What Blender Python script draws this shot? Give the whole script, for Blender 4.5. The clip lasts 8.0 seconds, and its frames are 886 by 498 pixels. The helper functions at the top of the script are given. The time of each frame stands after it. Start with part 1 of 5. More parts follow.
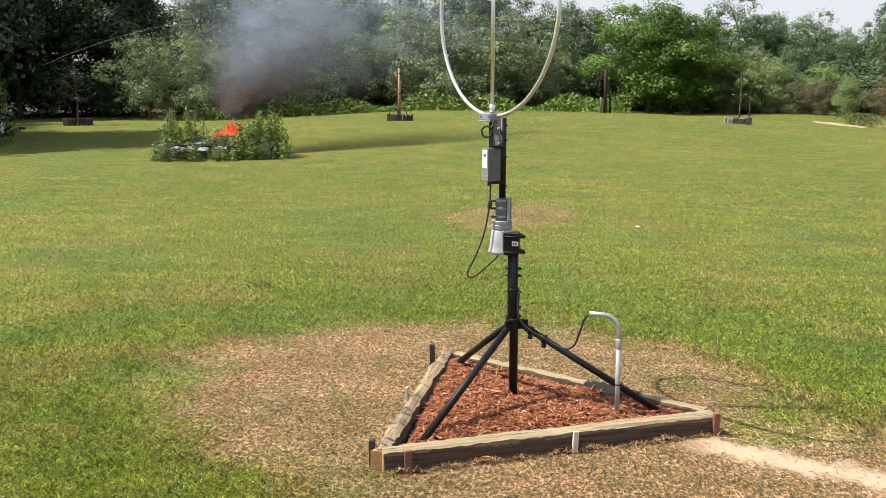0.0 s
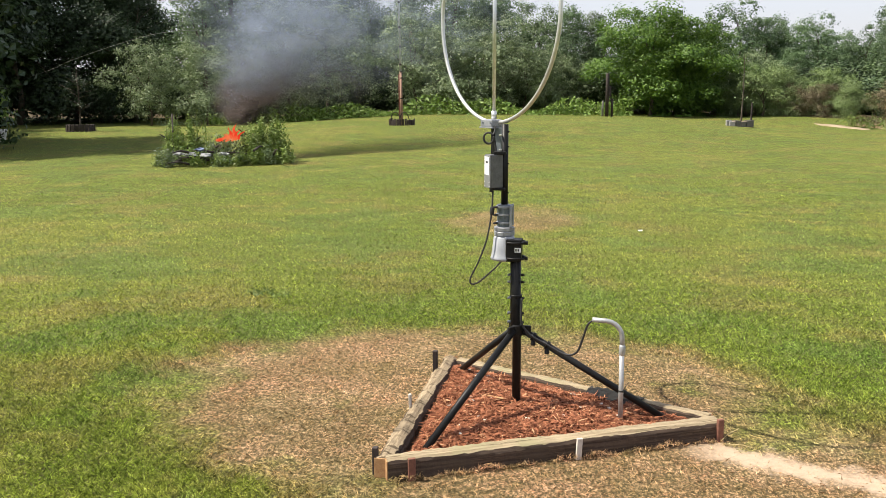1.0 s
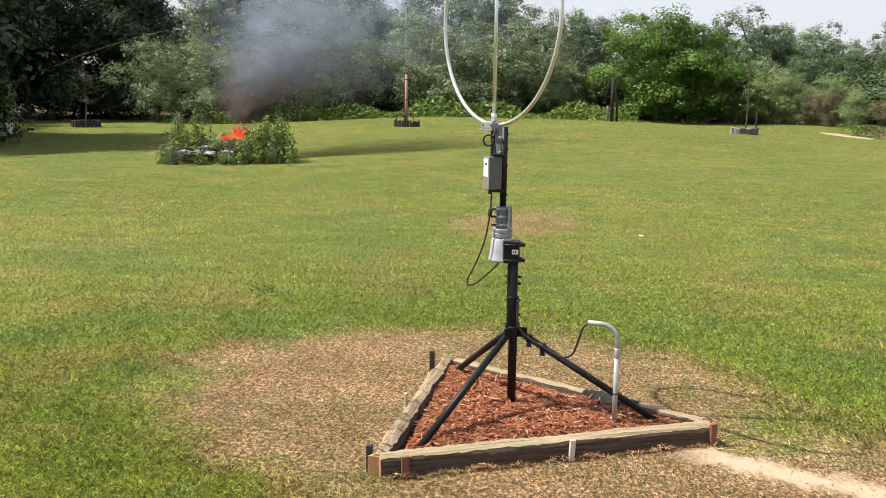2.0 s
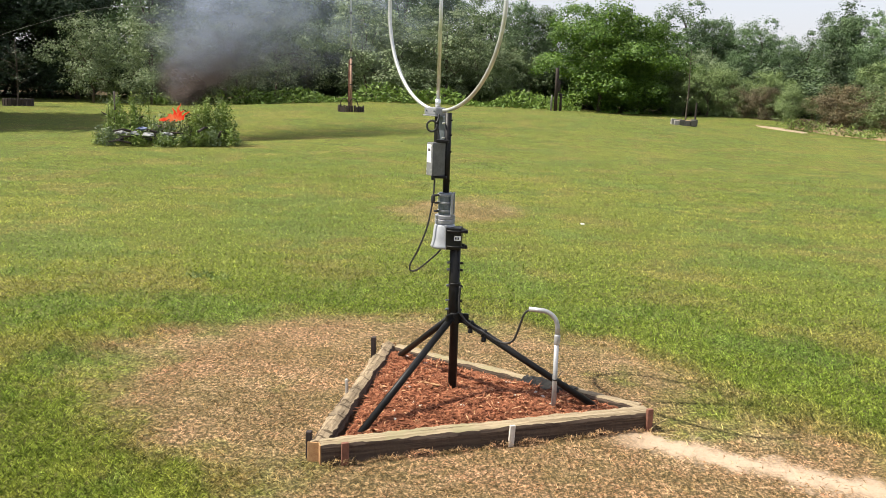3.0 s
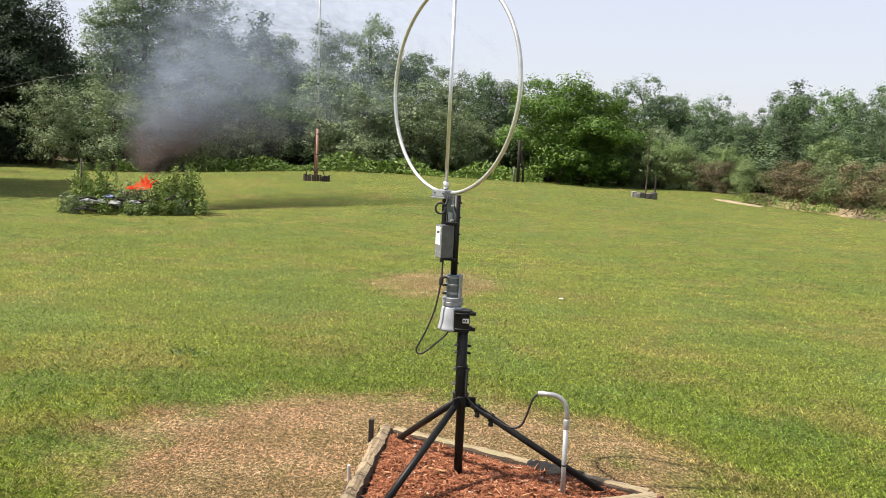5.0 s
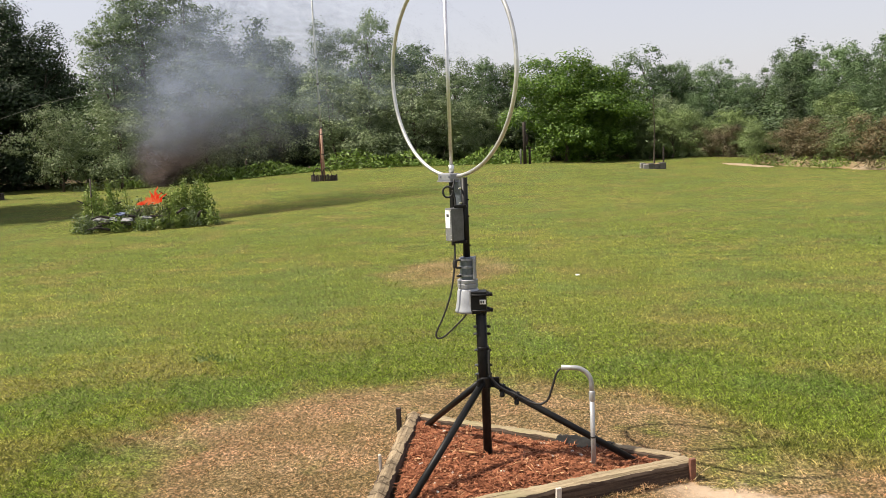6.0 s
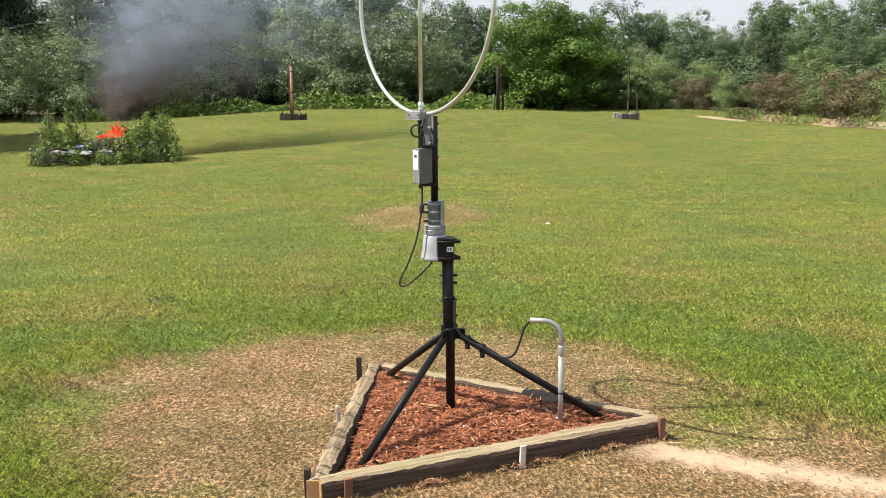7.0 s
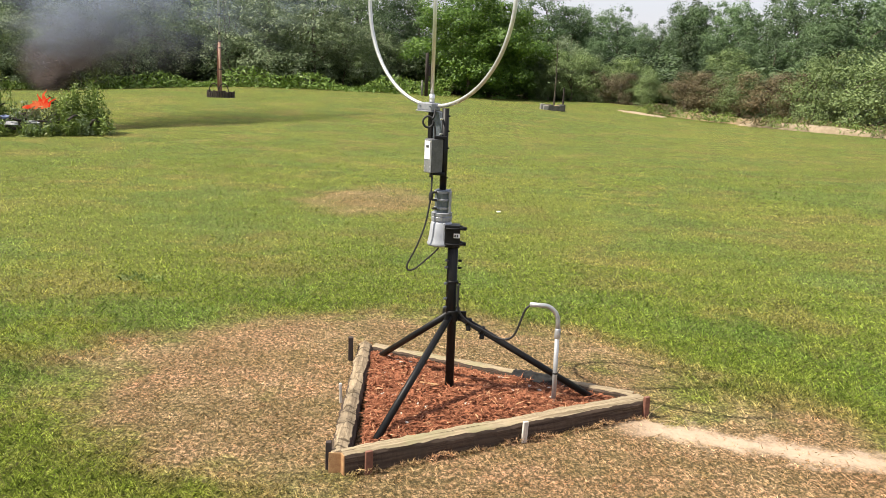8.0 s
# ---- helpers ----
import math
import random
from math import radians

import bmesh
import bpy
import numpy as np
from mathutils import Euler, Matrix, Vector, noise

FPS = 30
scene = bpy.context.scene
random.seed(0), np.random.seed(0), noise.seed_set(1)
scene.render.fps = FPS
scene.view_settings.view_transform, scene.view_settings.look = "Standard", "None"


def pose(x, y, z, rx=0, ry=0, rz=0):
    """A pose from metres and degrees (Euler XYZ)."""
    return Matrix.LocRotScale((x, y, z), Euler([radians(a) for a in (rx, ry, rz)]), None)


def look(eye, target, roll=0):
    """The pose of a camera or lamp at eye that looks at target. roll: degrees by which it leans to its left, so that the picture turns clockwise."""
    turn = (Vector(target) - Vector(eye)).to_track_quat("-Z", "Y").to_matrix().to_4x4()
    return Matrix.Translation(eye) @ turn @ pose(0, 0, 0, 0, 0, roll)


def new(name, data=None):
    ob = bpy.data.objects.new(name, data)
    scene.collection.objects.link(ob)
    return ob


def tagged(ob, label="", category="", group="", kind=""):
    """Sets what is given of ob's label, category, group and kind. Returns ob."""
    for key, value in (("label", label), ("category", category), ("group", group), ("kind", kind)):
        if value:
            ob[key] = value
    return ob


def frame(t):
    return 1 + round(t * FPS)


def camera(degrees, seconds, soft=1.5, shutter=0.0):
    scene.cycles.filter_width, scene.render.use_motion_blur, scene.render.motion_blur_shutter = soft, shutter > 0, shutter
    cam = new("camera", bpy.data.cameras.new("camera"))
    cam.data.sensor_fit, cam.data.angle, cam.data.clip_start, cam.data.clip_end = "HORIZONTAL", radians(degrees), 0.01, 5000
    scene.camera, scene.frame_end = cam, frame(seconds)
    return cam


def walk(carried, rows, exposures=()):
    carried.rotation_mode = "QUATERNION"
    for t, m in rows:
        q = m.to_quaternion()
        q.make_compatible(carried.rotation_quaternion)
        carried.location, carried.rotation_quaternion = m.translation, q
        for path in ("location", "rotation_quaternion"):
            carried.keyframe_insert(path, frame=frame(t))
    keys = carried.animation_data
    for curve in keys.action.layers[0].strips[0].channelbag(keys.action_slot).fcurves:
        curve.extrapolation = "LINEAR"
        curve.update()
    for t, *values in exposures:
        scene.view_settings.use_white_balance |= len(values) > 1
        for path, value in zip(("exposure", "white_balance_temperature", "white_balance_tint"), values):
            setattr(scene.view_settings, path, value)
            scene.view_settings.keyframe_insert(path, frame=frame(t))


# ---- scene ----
cam = camera(55.0, 8.0, soft=0.5)
PATH = [
    (0, (0.425, -4.039, 1.6), (0.052, -2.11, 1.225), -0.0),
    (0.5, (0.435, -4.039, 1.614), (0.059, -2.11, 1.242), -0.1),
    (1, (0.424, -4.034, 1.613), (0.045, -2.104, 1.247), -0.3),
    (2.3, (0.464, -4.062, 1.609), (0.09, -2.129, 1.255), 1.3),
    (2.5, (0.467, -4.061, 1.608), (0.132, -2.119, 1.269), 2.5),
    (2.7, (0.464, -4.06, 1.615), (0.17, -2.112, 1.266), 2.1),
    (3, (0.458, -4.046, 1.604), (0.204, -2.101, 1.216), 2.0),
    (3.2, (0.46, -4.056, 1.605), (0.201, -2.113, 1.205), 2.8),
    (3.5, (0.437, -4.026, 1.631), (0.158, -2.087, 1.228), 2.9),
    (3.7, (0.407, -4.017, 1.615), (0.118, -2.078, 1.219), 2.5),
    (4, (0.323, -4.016, 1.632), (0.041, -2.073, 1.25), 0.1),
    (4.2, (0.265, -4.006, 1.626), (0.034, -2.058, 1.235), -0.1),
    (4.5, (0.226, -3.996, 1.636), (0.025, -2.05, 1.223), 1.3),
    (4.7, (0.217, -4.009, 1.659), (0.045, -2.046, 1.317), 2.4),
    (5.8, (0.212, -4.083, 1.65), (0.063, -2.094, 1.503), 2.6),
    (6, (0.227, -4.045, 1.631), (0.028, -2.071, 1.38), -2.4),
    (6.2, (0.208, -4.027, 1.613), (0.074, -2.065, 1.251), 0.4),
    (6.5, (0.219, -3.977, 1.586), (0.104, -2.043, 1.09), 1.2),
    (6.7, (0.216, -3.913, 1.593), (0.102, -1.977, 1.102), 0.2),
    (7, (0.218, -3.809, 1.593), (0.09, -1.85, 1.213), -0.4),
    (7.2, (0.189, -3.752, 1.591), (0.043, -1.797, 1.198), 1.0),
    (7.5, (0.062, -3.842, 1.602), (-0.079, -1.882, 1.232), 1.5),
    (7.7, (-0.063, -3.894, 1.618), (-0.12, -1.93, 1.244), 1.1),
    (8, (-0.203, -4.009, 1.631), (-0.132, -2.053, 1.219), 2.3),
]
walk(cam, [(t, look(eye, target, roll)) for t, eye, target, roll in PATH], exposures=[(0.0, 1.06, 6500, 10), (4.7, 1.06, 6500, 10), (5.8, 0.86, 6500, 10), (6.0, 0.84, 6800, 12), (6.2, 0.86, 6900, 13), (6.5, 0.98, 6500, 10), (7.0, 1.03, 6500, 10), (8.0, 1.05, 6550, 11)])

# ---------------------------------------------------------------- light
SUN_ELEV, SUN_AZ = radians(55.5), math.atan2(-0.13, -0.99)   # azimuth of the sun, from +x
world = bpy.data.worlds.new("world")
scene.world = world
world.use_nodes = True
wn = world.node_tree
wbg = wn.nodes["Background"]
sky = wn.nodes.new("ShaderNodeTexSky")
sky.sky_type = "NISHITA"
sky.sun_disc = False
sky.sun_elevation = SUN_ELEV
sky.sun_rotation = math.pi / 2 - SUN_AZ
sky.air_density, sky.dust_density, sky.ozone_density = 1.3, 1.6, 3.0
haze = wn.nodes.new("ShaderNodeMix")      # summer haze that whitens the sky evenly
haze.data_type = "RGBA"
haze.inputs[0].default_value = 0.7
wn.links.new(sky.outputs[0], haze.inputs[6])
haze.inputs[7].default_value = (4.25, 4.2, 4.75, 1)
wn.links.new(haze.outputs[2], wbg.inputs[0])
wbg.inputs[1].default_value = 0.096
sun_dir = Vector((math.cos(SUN_ELEV) * math.cos(SUN_AZ), math.cos(SUN_ELEV) * math.sin(SUN_AZ), math.sin(SUN_ELEV)))
sun = new("sun", bpy.data.lights.new("sun", "SUN"))
sun.data.energy, sun.data.angle, sun.data.color = 4.5, radians(0.6), (1.0, 0.93, 0.8)
sun.matrix_world = look(sun_dir * 60, (0, 0, 0))


# ---------------------------------------------------------------- node helpers
class Nodes:
    def __init__(self, name):
        self.mat = bpy.data.materials.new(name)
        self.mat.use_nodes = True
        self.nt = self.mat.node_tree
        self.bsdf = self.nt.nodes["Principled BSDF"]
        self.out = self.nt.nodes["Material Output"]

    def add(self, kind, **settings):
        n = self.nt.nodes.new(kind)
        for k, v in settings.items():
            setattr(n, k, v)
        return n

    def put(self, socket, value):
        if isinstance(value, bpy.types.NodeSocket):
            self.nt.links.new(value, socket)
        else:
            socket.default_value = value

    def math(self, op, a, b=0.0, c=0.0, clamp=False):
        n = self.add("ShaderNodeMath", operation=op, use_clamp=clamp)
        for s, v in zip(n.inputs, (a, b, c)):
            self.put(s, v)
        return n.outputs[0]

    def mix(self, fac, a, b, blend="MIX"):
        n = self.add("ShaderNodeMix", data_type="RGBA", blend_type=blend)
        self.put(n.inputs[0], fac)
        for s, v in ((n.inputs[6], a), (n.inputs[7], b)):
            self.put(s, (*v, 1) if isinstance(v, tuple) and len(v) == 3 else v)
        return n.outputs[2]

    def coords(self, scale=(1, 1, 1)):
        c = self.add("ShaderNodeTexCoord").outputs["Object"]
        if scale == (1, 1, 1):
            return c
        m = self.add("ShaderNodeMapping")
        self.nt.links.new(c, m.inputs[0])
        m.inputs["Scale"].default_value = scale
        return m.outputs[0]

    def noise(self, scale, vec=None, detail=4.0, rough=0.55, color=False, distort=0.0):
        n = self.add("ShaderNodeTexNoise")
        self.nt.links.new(vec or self.coords(), n.inputs["Vector"])
        n.inputs["Scale"].default_value, n.inputs["Detail"].default_value = scale, detail
        n.inputs["Roughness"].default_value, n.inputs["Distortion"].default_value = rough, distort
        return n.outputs["Color" if color else "Fac"]

    def ramp(self, fac, lo, hi):
        n = self.add("ShaderNodeMapRange", interpolation_type="SMOOTHSTEP")
        self.put(n.inputs["Value"], fac)
        n.inputs["From Min"].default_value, n.inputs["From Max"].default_value = lo, hi
        return n.outputs[0]

    def bump(self, height, strength=0.4, dist=0.01):
        n = self.add("ShaderNodeBump")
        n.inputs["Strength"].default_value, n.inputs["Distance"].default_value = strength, dist
        self.put(n.inputs["Height"], height)
        self.nt.links.new(n.outputs[0], self.bsdf.inputs["Normal"])

    def finish(self, color, rough=0.7, metal=0.0, spec=0.5):
        self.put(self.bsdf.inputs["Base Color"], (*color, 1) if isinstance(color, tuple) else color)
        self.put(self.bsdf.inputs["Roughness"], rough)
        self.bsdf.inputs["Metallic"].default_value = metal
        self.bsdf.inputs["Specular IOR Level"].default_value = spec
        return self.mat


def island(n):
    return n.add("ShaderNodeNewGeometry").outputs["Random Per Island"]


def mottled(name, a, b, scale, rough=0.7, metal=0.0, bump=0.2, dist=0.004, stretch=(1, 1, 1), spec=0.5, fine=6.0):
    n = Nodes(name)
    v = n.coords(stretch)
    big, small = n.noise(scale, v), n.noise(scale * fine, v, 5)
    f = n.math("ADD", n.math("MULTIPLY", big, 0.6), n.math("MULTIPLY", small, 0.4))
    n.bump(small, bump, dist)
    r = n.math("ADD", n.math("MULTIPLY", small, 0.25), rough - 0.12)
    return n.finish(n.mix(n.ramp(f, 0.32, 0.68), a, b), r, metal, spec)


def dry_mask(n):
    """Where the lawn round the bed is dead: two overlapping round patches with ragged rims. Also the trench's sand."""
    p = n.coords()
    s = n.add("ShaderNodeSeparateXYZ")
    n.nt.links.new(p, s.inputs[0])
    x, y = s.outputs[0], s.outputs[1]

    def round_patch(cx, cy, rx, ry):
        a = n.math("DIVIDE", n.math("SUBTRACT", x, cx), rx)
        b = n.math("DIVIDE", n.math("SUBTRACT", y, cy), ry)
        return n.math("SQRT", n.math("ADD", n.math("MULTIPLY", a, a), n.math("MULTIPLY", b, b)))
    d = n.math("MINIMUM", round_patch(-0.35, 0.28, 1.68, 1.27), round_patch(0.9, -1.15, 1.65, 1.35))
    rag = n.math("MULTIPLY", n.math("SUBTRACT", n.noise(1.3, p, 6, 0.7), 0.5), 1.35)
    dry = n.math("SUBTRACT", 1.0, n.ramp(n.math("ADD", d, rag), 0.72, 1.2))
    far_patch = n.math("MULTIPLY", n.math("SUBTRACT", 1.0, n.ramp(n.math("ADD", round_patch(-0.75, 6.6, 0.95, 1.2), rag), 0.4, 1.2)), 0.75)
    dry = n.math("MAXIMUM", dry, far_patch)
    line = n.math("ABSOLUTE", n.math("SUBTRACT", y, n.math("MULTIPLY_ADD", x, -0.34, 0.06)))
    wob = n.math("MULTIPLY", n.math("SUBTRACT", n.noise(4.0, p, 6, 0.75), 0.5), 0.5)
    sand = n.math("SUBTRACT", 1.0, n.ramp(n.math("ADD", line, wob), 0.02, 0.16))
    sand = n.math("MULTIPLY", sand, n.ramp(n.math("ADD", x, wob), 0.68, 1.0))
    return dry, sand, p


def lawn_colours(n):
    dry, sand, p = dry_mask(n)
    big = n.noise(0.16, p, 3)
    mid = n.noise(0.9, p, 5, 0.6)
    fine = n.noise(28.0, p, 4, 0.7)
    green = n.mix(n.ramp(big, 0.4, 0.62), (0.166, 0.214, 0.034), (0.218, 0.246, 0.044))
    green = n.mix(n.math("MULTIPLY", n.ramp(mid, 0.47, 0.62), 0.42), green, (0.3, 0.22, 0.085))
    green = n.mix(n.math("MULTIPLY", n.ramp(n.noise(0.55, p, 6, 0.7), 0.49, 0.58), 0.75), green, (0.142, 0.208, 0.043))
    tan = n.mix(n.ramp(mid, 0.35, 0.65), (0.3, 0.19, 0.1), (0.42, 0.295, 0.165))
    tan = n.mix(n.math("MULTIPLY", n.ramp(n.noise(2.6, p, 5, 0.65), 0.54, 0.7), 0.6), tan, (0.2, 0.2, 0.06))
    tan = n.mix(n.math("MULTIPLY", n.ramp(n.noise(0.8, p, 4, 0.6), 0.46, 0.6), 0.45), tan, (0.32, 0.165, 0.09))
    col = n.mix(dry, green, tan)
    tufts = n.ramp(n.math("ADD", n.math("MULTIPLY", n.noise(85.0, p, 3, 0.65), 0.6), n.math("MULTIPLY", n.noise(33.0, p, 4, 0.65), 0.4)), 0.42, 0.58)
    col = n.mix(1.0, col, n.mix(tufts, (0.42, 0.45, 0.4), (1.5, 1.46, 1.52)), "MULTIPLY")
    # hand-wide clumps, and tracks where the mower left the sward longer or barer
    clump = n.ramp(n.noise(9.0, p, 6, 0.75), 0.4, 0.6)
    col = n.mix(1.0, col, n.mix(clump, (0.84, 0.87, 0.8), (1.14, 1.13, 1.15)), "MULTIPLY")
    sward = n.ramp(n.noise(2.1, n.coords((0.55, 1.25, 1)), 5, 0.7), 0.4, 0.62)
    col = n.mix(1.0, col, n.mix(sward, (0.84, 0.88, 0.8), (1.12, 1.1, 1.12)), "MULTIPLY")
    return col, sand, fine


def ground_material():
    n = Nodes("lawn_soil")
    col, sand, fine = lawn_colours(n)
    p = n.coords()
    thatch = n.noise(60.0, n.coords((1, 0.6, 1)), 5, 0.75)
    col = n.mix(n.math("MULTIPLY", n.ramp(thatch, 0.62, 0.42), 0.85), col, (0.04, 0.034, 0.016))
    col = n.mix(sand, col, n.mix(fine, (0.37, 0.27, 0.18), (0.53, 0.41, 0.3)))
    sx = n.add("ShaderNodeSeparateXYZ")
    n.nt.links.new(p, sx.inputs[0])
    edge = n.math("ADD", sx.outputs[1], n.math("MULTIPLY", n.math("MAXIMUM", n.math("SUBTRACT", sx.outputs[0], 8.5), 0.0), 1.75))
    litter = n.ramp(n.math("ADD", edge, n.math("MULTIPLY", n.noise(0.8, p, 3), 1.5)), 44.0, 45.5)
    col = n.mix(litter, col, n.mix(fine, (0.045, 0.035, 0.02), (0.1, 0.075, 0.04)))
    h = n.math("ADD", n.math("MULTIPLY", thatch, 0.7), n.math("MULTIPLY", n.noise(9.0, p, 6, 0.7), 0.6))
    n.bump(h, 0.7, 0.03)
    return n.finish(col, 0.95, 0, 0.1)


def blade_material(name, spread):
    n = Nodes(name)
    col, sand, fine = lawn_colours(n)
    r = island(n)
    col = n.mix(n.math("MULTIPLY", n.ramp(r, 0.3, 1.0), 0.85 * spread), col, n.mix(1.0, col, (2.3, 2.3, 2.3), "MULTIPLY"))
    col = n.mix(n.math("MULTIPLY", n.ramp(r, 0.3, 0.0), 0.55 * spread), col, n.mix(1.0, col, (0.35, 0.4, 0.33), "MULTIPLY"))
    n.finish(col, 0.55, 0, 0.25)
    tr = n.add("ShaderNodeBsdfTranslucent")
    n.put(tr.inputs[0], col)
    ms = n.add("ShaderNodeMixShader")
    ms.inputs[0].default_value = 0.3
    n.nt.links.new(n.bsdf.outputs[0], ms.inputs[1])
    n.nt.links.new(tr.outputs[0], ms.inputs[2])
    n.nt.links.new(ms.outputs[0], n.out.inputs[0])
    return n.mat


def leaf_material(name, a, b, c=None, patch=0.7, trans=0.15):
    n = Nodes(name)
    r = island(n)
    oi = n.add("ShaderNodeObjectInfo").outputs["Random"]
    col = n.mix(r, a, b)
    if c:
        col = n.mix(n.math("MULTIPLY", n.ramp(n.noise(patch, None, 3), 0.52, 0.66), 0.8), col, c)
    gain = n.math("MULTIPLY_ADD", oi, 0.5, 0.68)
    gc = n.add("ShaderNodeCombineColor")
    for s in gc.inputs:
        n.put(s, gain)
    col = n.mix(1.0, col, gc.outputs[0], "MULTIPLY")
    n.finish(col, 0.5, 0, 0.35)
    tr = n.add("ShaderNodeBsdfTranslucent")
    n.put(tr.inputs[0], col)
    ms = n.add("ShaderNodeMixShader")
    ms.inputs[0].default_value = trans
    n.nt.links.new(n.bsdf.outputs[0], ms.inputs[1])
    n.nt.links.new(tr.outputs[0], ms.inputs[2])
    n.nt.links.new(ms.outputs[0], n.out.inputs[0])
    return n.mat


def timber_material(name, a, b, moss, cross=False):
    n = Nodes(name)
    v = n.coords((1.5, 40, 40))
    grain, big = n.noise(2.2, v, 6, 0.7), n.noise(5.0, n.coords(), 5, 0.6)
    col = n.mix(n.ramp(grain, 0.35, 0.65), a, b)
    col = n.mix(n.math("MULTIPLY", n.ramp(big, 0.48, 0.66), 0.6), col, moss)
    crack = n.ramp(n.noise(3.0, n.coords((0.8, 45, 45)), 3, 0.5), 0.62, 0.7)
    if cross:
        crack = n.math("MAXIMUM", crack, n.ramp(n.noise(4.0, n.coords((7, 1.6, 1.6)), 5, 0.65, False, 0.8), 0.55, 0.63))
    col = n.mix(n.math("MULTIPLY", crack, 0.8), col, (0.05, 0.035, 0.02))
    n.bump(n.math("SUBTRACT", grain, crack), 0.6, 0.006)
    return n.finish(col, 0.85, 0, 0.2)


def mulch_material():
    n = Nodes("red_mulch")
    r = island(n)
    col = n.mix(r, (0.12, 0.045, 0.022), (0.46, 0.19, 0.1))
    col = n.mix(n.ramp(r, 0.93, 0.97), col, (0.62, 0.36, 0.2))
    col = n.mix(n.math("MULTIPLY", n.noise(60, None, 4), 0.4), col, (0.12, 0.03, 0.015))
    return n.finish(col, 0.9, 0, 0.15)


def emitter(name, a, b, power):
    n = Nodes(name)
    em = n.add("ShaderNodeEmission")
    n.put(em.inputs[0], n.mix(n.ramp(n.noise(5.0, None, 3), 0.35, 0.65), a, b))
    em.inputs[1].default_value = power
    n.nt.links.new(em.outputs[0], n.out.inputs[0])
    return n.mat


def smoke_material(name, dark, light, density, seed):
    """Thin smoke: a grey scatter whose cover thins out to the sheet's rims (by its own u, v) and breaks up with noise."""
    n = Nodes(name)
    uv = n.add("ShaderNodeTexCoord").outputs["UV"]
    s = n.add("ShaderNodeSeparateXYZ")
    n.nt.links.new(uv, s.inputs[0])
    u, v = s.outputs[0], s.outputs[1]
    p = n.add("ShaderNodeVectorMath", operation="ADD")
    n.nt.links.new(n.coords(), p.inputs[0])
    p.inputs[1].default_value = (7.3 * seed, 3.1 * seed, 0)
    p = p.outputs[0]
    puff = n.math("SUBTRACT", n.noise(0.75, p, 5, 0.6, False, 0.9), 0.5)       # man-sized billows
    curl = n.math("SUBTRACT", n.noise(2.4, p, 5, 0.62, False, 1.2), 0.5)       # their curls
    rag = n.math("ADD", n.math("MULTIPLY", puff, 1.1), n.math("MULTIPLY", curl, 0.4))
    side = n.math("MULTIPLY", n.math("ABSOLUTE", n.math("SUBTRACT", u, 0.5)), 2.0)
    cover = n.math("SUBTRACT", 1.0, n.ramp(n.math("ADD", side, rag), 0.25, 0.88))
    cover = n.math("MULTIPLY", cover, n.math("SUBTRACT", 1.0, n.ramp(side, 0.55, 0.98)))
    cover = n.math("MULTIPLY", cover, n.math("SUBTRACT", 1.0, n.ramp(n.math("ADD", v, n.math("MULTIPLY", rag, 0.5)), 0.38, 0.92)))
    cover = n.math("MULTIPLY", cover, n.ramp(v, 0.0, 0.08))
    wisps = n.ramp(n.math("SUBTRACT", n.math("MULTIPLY", curl, 0.6), puff), -0.2, 0.22)
    thick = n.math("MULTIPLY_ADD", n.ramp(v, 0.05, 0.5), -0.35, 1.0)
    a = n.math("MULTIPLY", n.math("MULTIPLY", cover, n.math("MULTIPLY_ADD", wisps, 0.65, 0.35)), n.math("MULTIPLY", thick, density))
    # soot stays in the core and on the lee side; thin blue haze hangs on the windward side
    soot = n.math("ADD", n.math("ADD", v, n.math("MULTIPLY", u, -0.22)), n.math("MULTIPLY", rag, 0.35))
    col = n.mix(n.ramp(soot, -0.04, 0.42), dark, light)
    # smoke scatters light evenly round its billows, whatever way the sheet faces
    soft = n.add("ShaderNodeVectorMath", operation="SCALE")
    n.nt.links.new(n.noise(1.6, None, 3, 0.55, True), soft.inputs[0])
    soft.inputs["Scale"].default_value = 0.35
    lump = n.add("ShaderNodeVectorMath", operation="ADD")
    n.nt.links.new(soft.outputs[0], lump.inputs[0])
    lump.inputs[1].default_value = (-0.75, -0.6, 0.5)
    even = n.add("ShaderNodeVectorMath", operation="NORMALIZE")
    n.nt.links.new(lump.outputs[0], even.inputs[0])
    df, tr = n.add("ShaderNodeBsdfDiffuse"), n.add("ShaderNodeBsdfTranslucent")
    n.put(df.inputs[0], col)
    n.put(tr.inputs[0], col)
    n.nt.links.new(even.outputs[0], df.inputs["Normal"])
    turned = n.add("ShaderNodeVectorMath", operation="SCALE")
    turned.inputs["Scale"].default_value = -1.0
    n.nt.links.new(even.outputs[0], turned.inputs[0])
    n.nt.links.new(turned.outputs[0], tr.inputs["Normal"])
    ms, tp, mt = n.add("ShaderNodeMixShader"), n.add("ShaderNodeBsdfTransparent"), n.add("ShaderNodeMixShader")
    ms.inputs[0].default_value = 0.5
    n.nt.links.new(df.outputs[0], ms.inputs[1])
    n.nt.links.new(tr.outputs[0], ms.inputs[2])
    n.put(mt.inputs[0], a)
    n.nt.links.new(tp.outputs[0], mt.inputs[1])
    n.nt.links.new(ms.outputs[0], mt.inputs[2])
    n.nt.links.new(mt.outputs[0], n.out.inputs[0])
    return n.mat


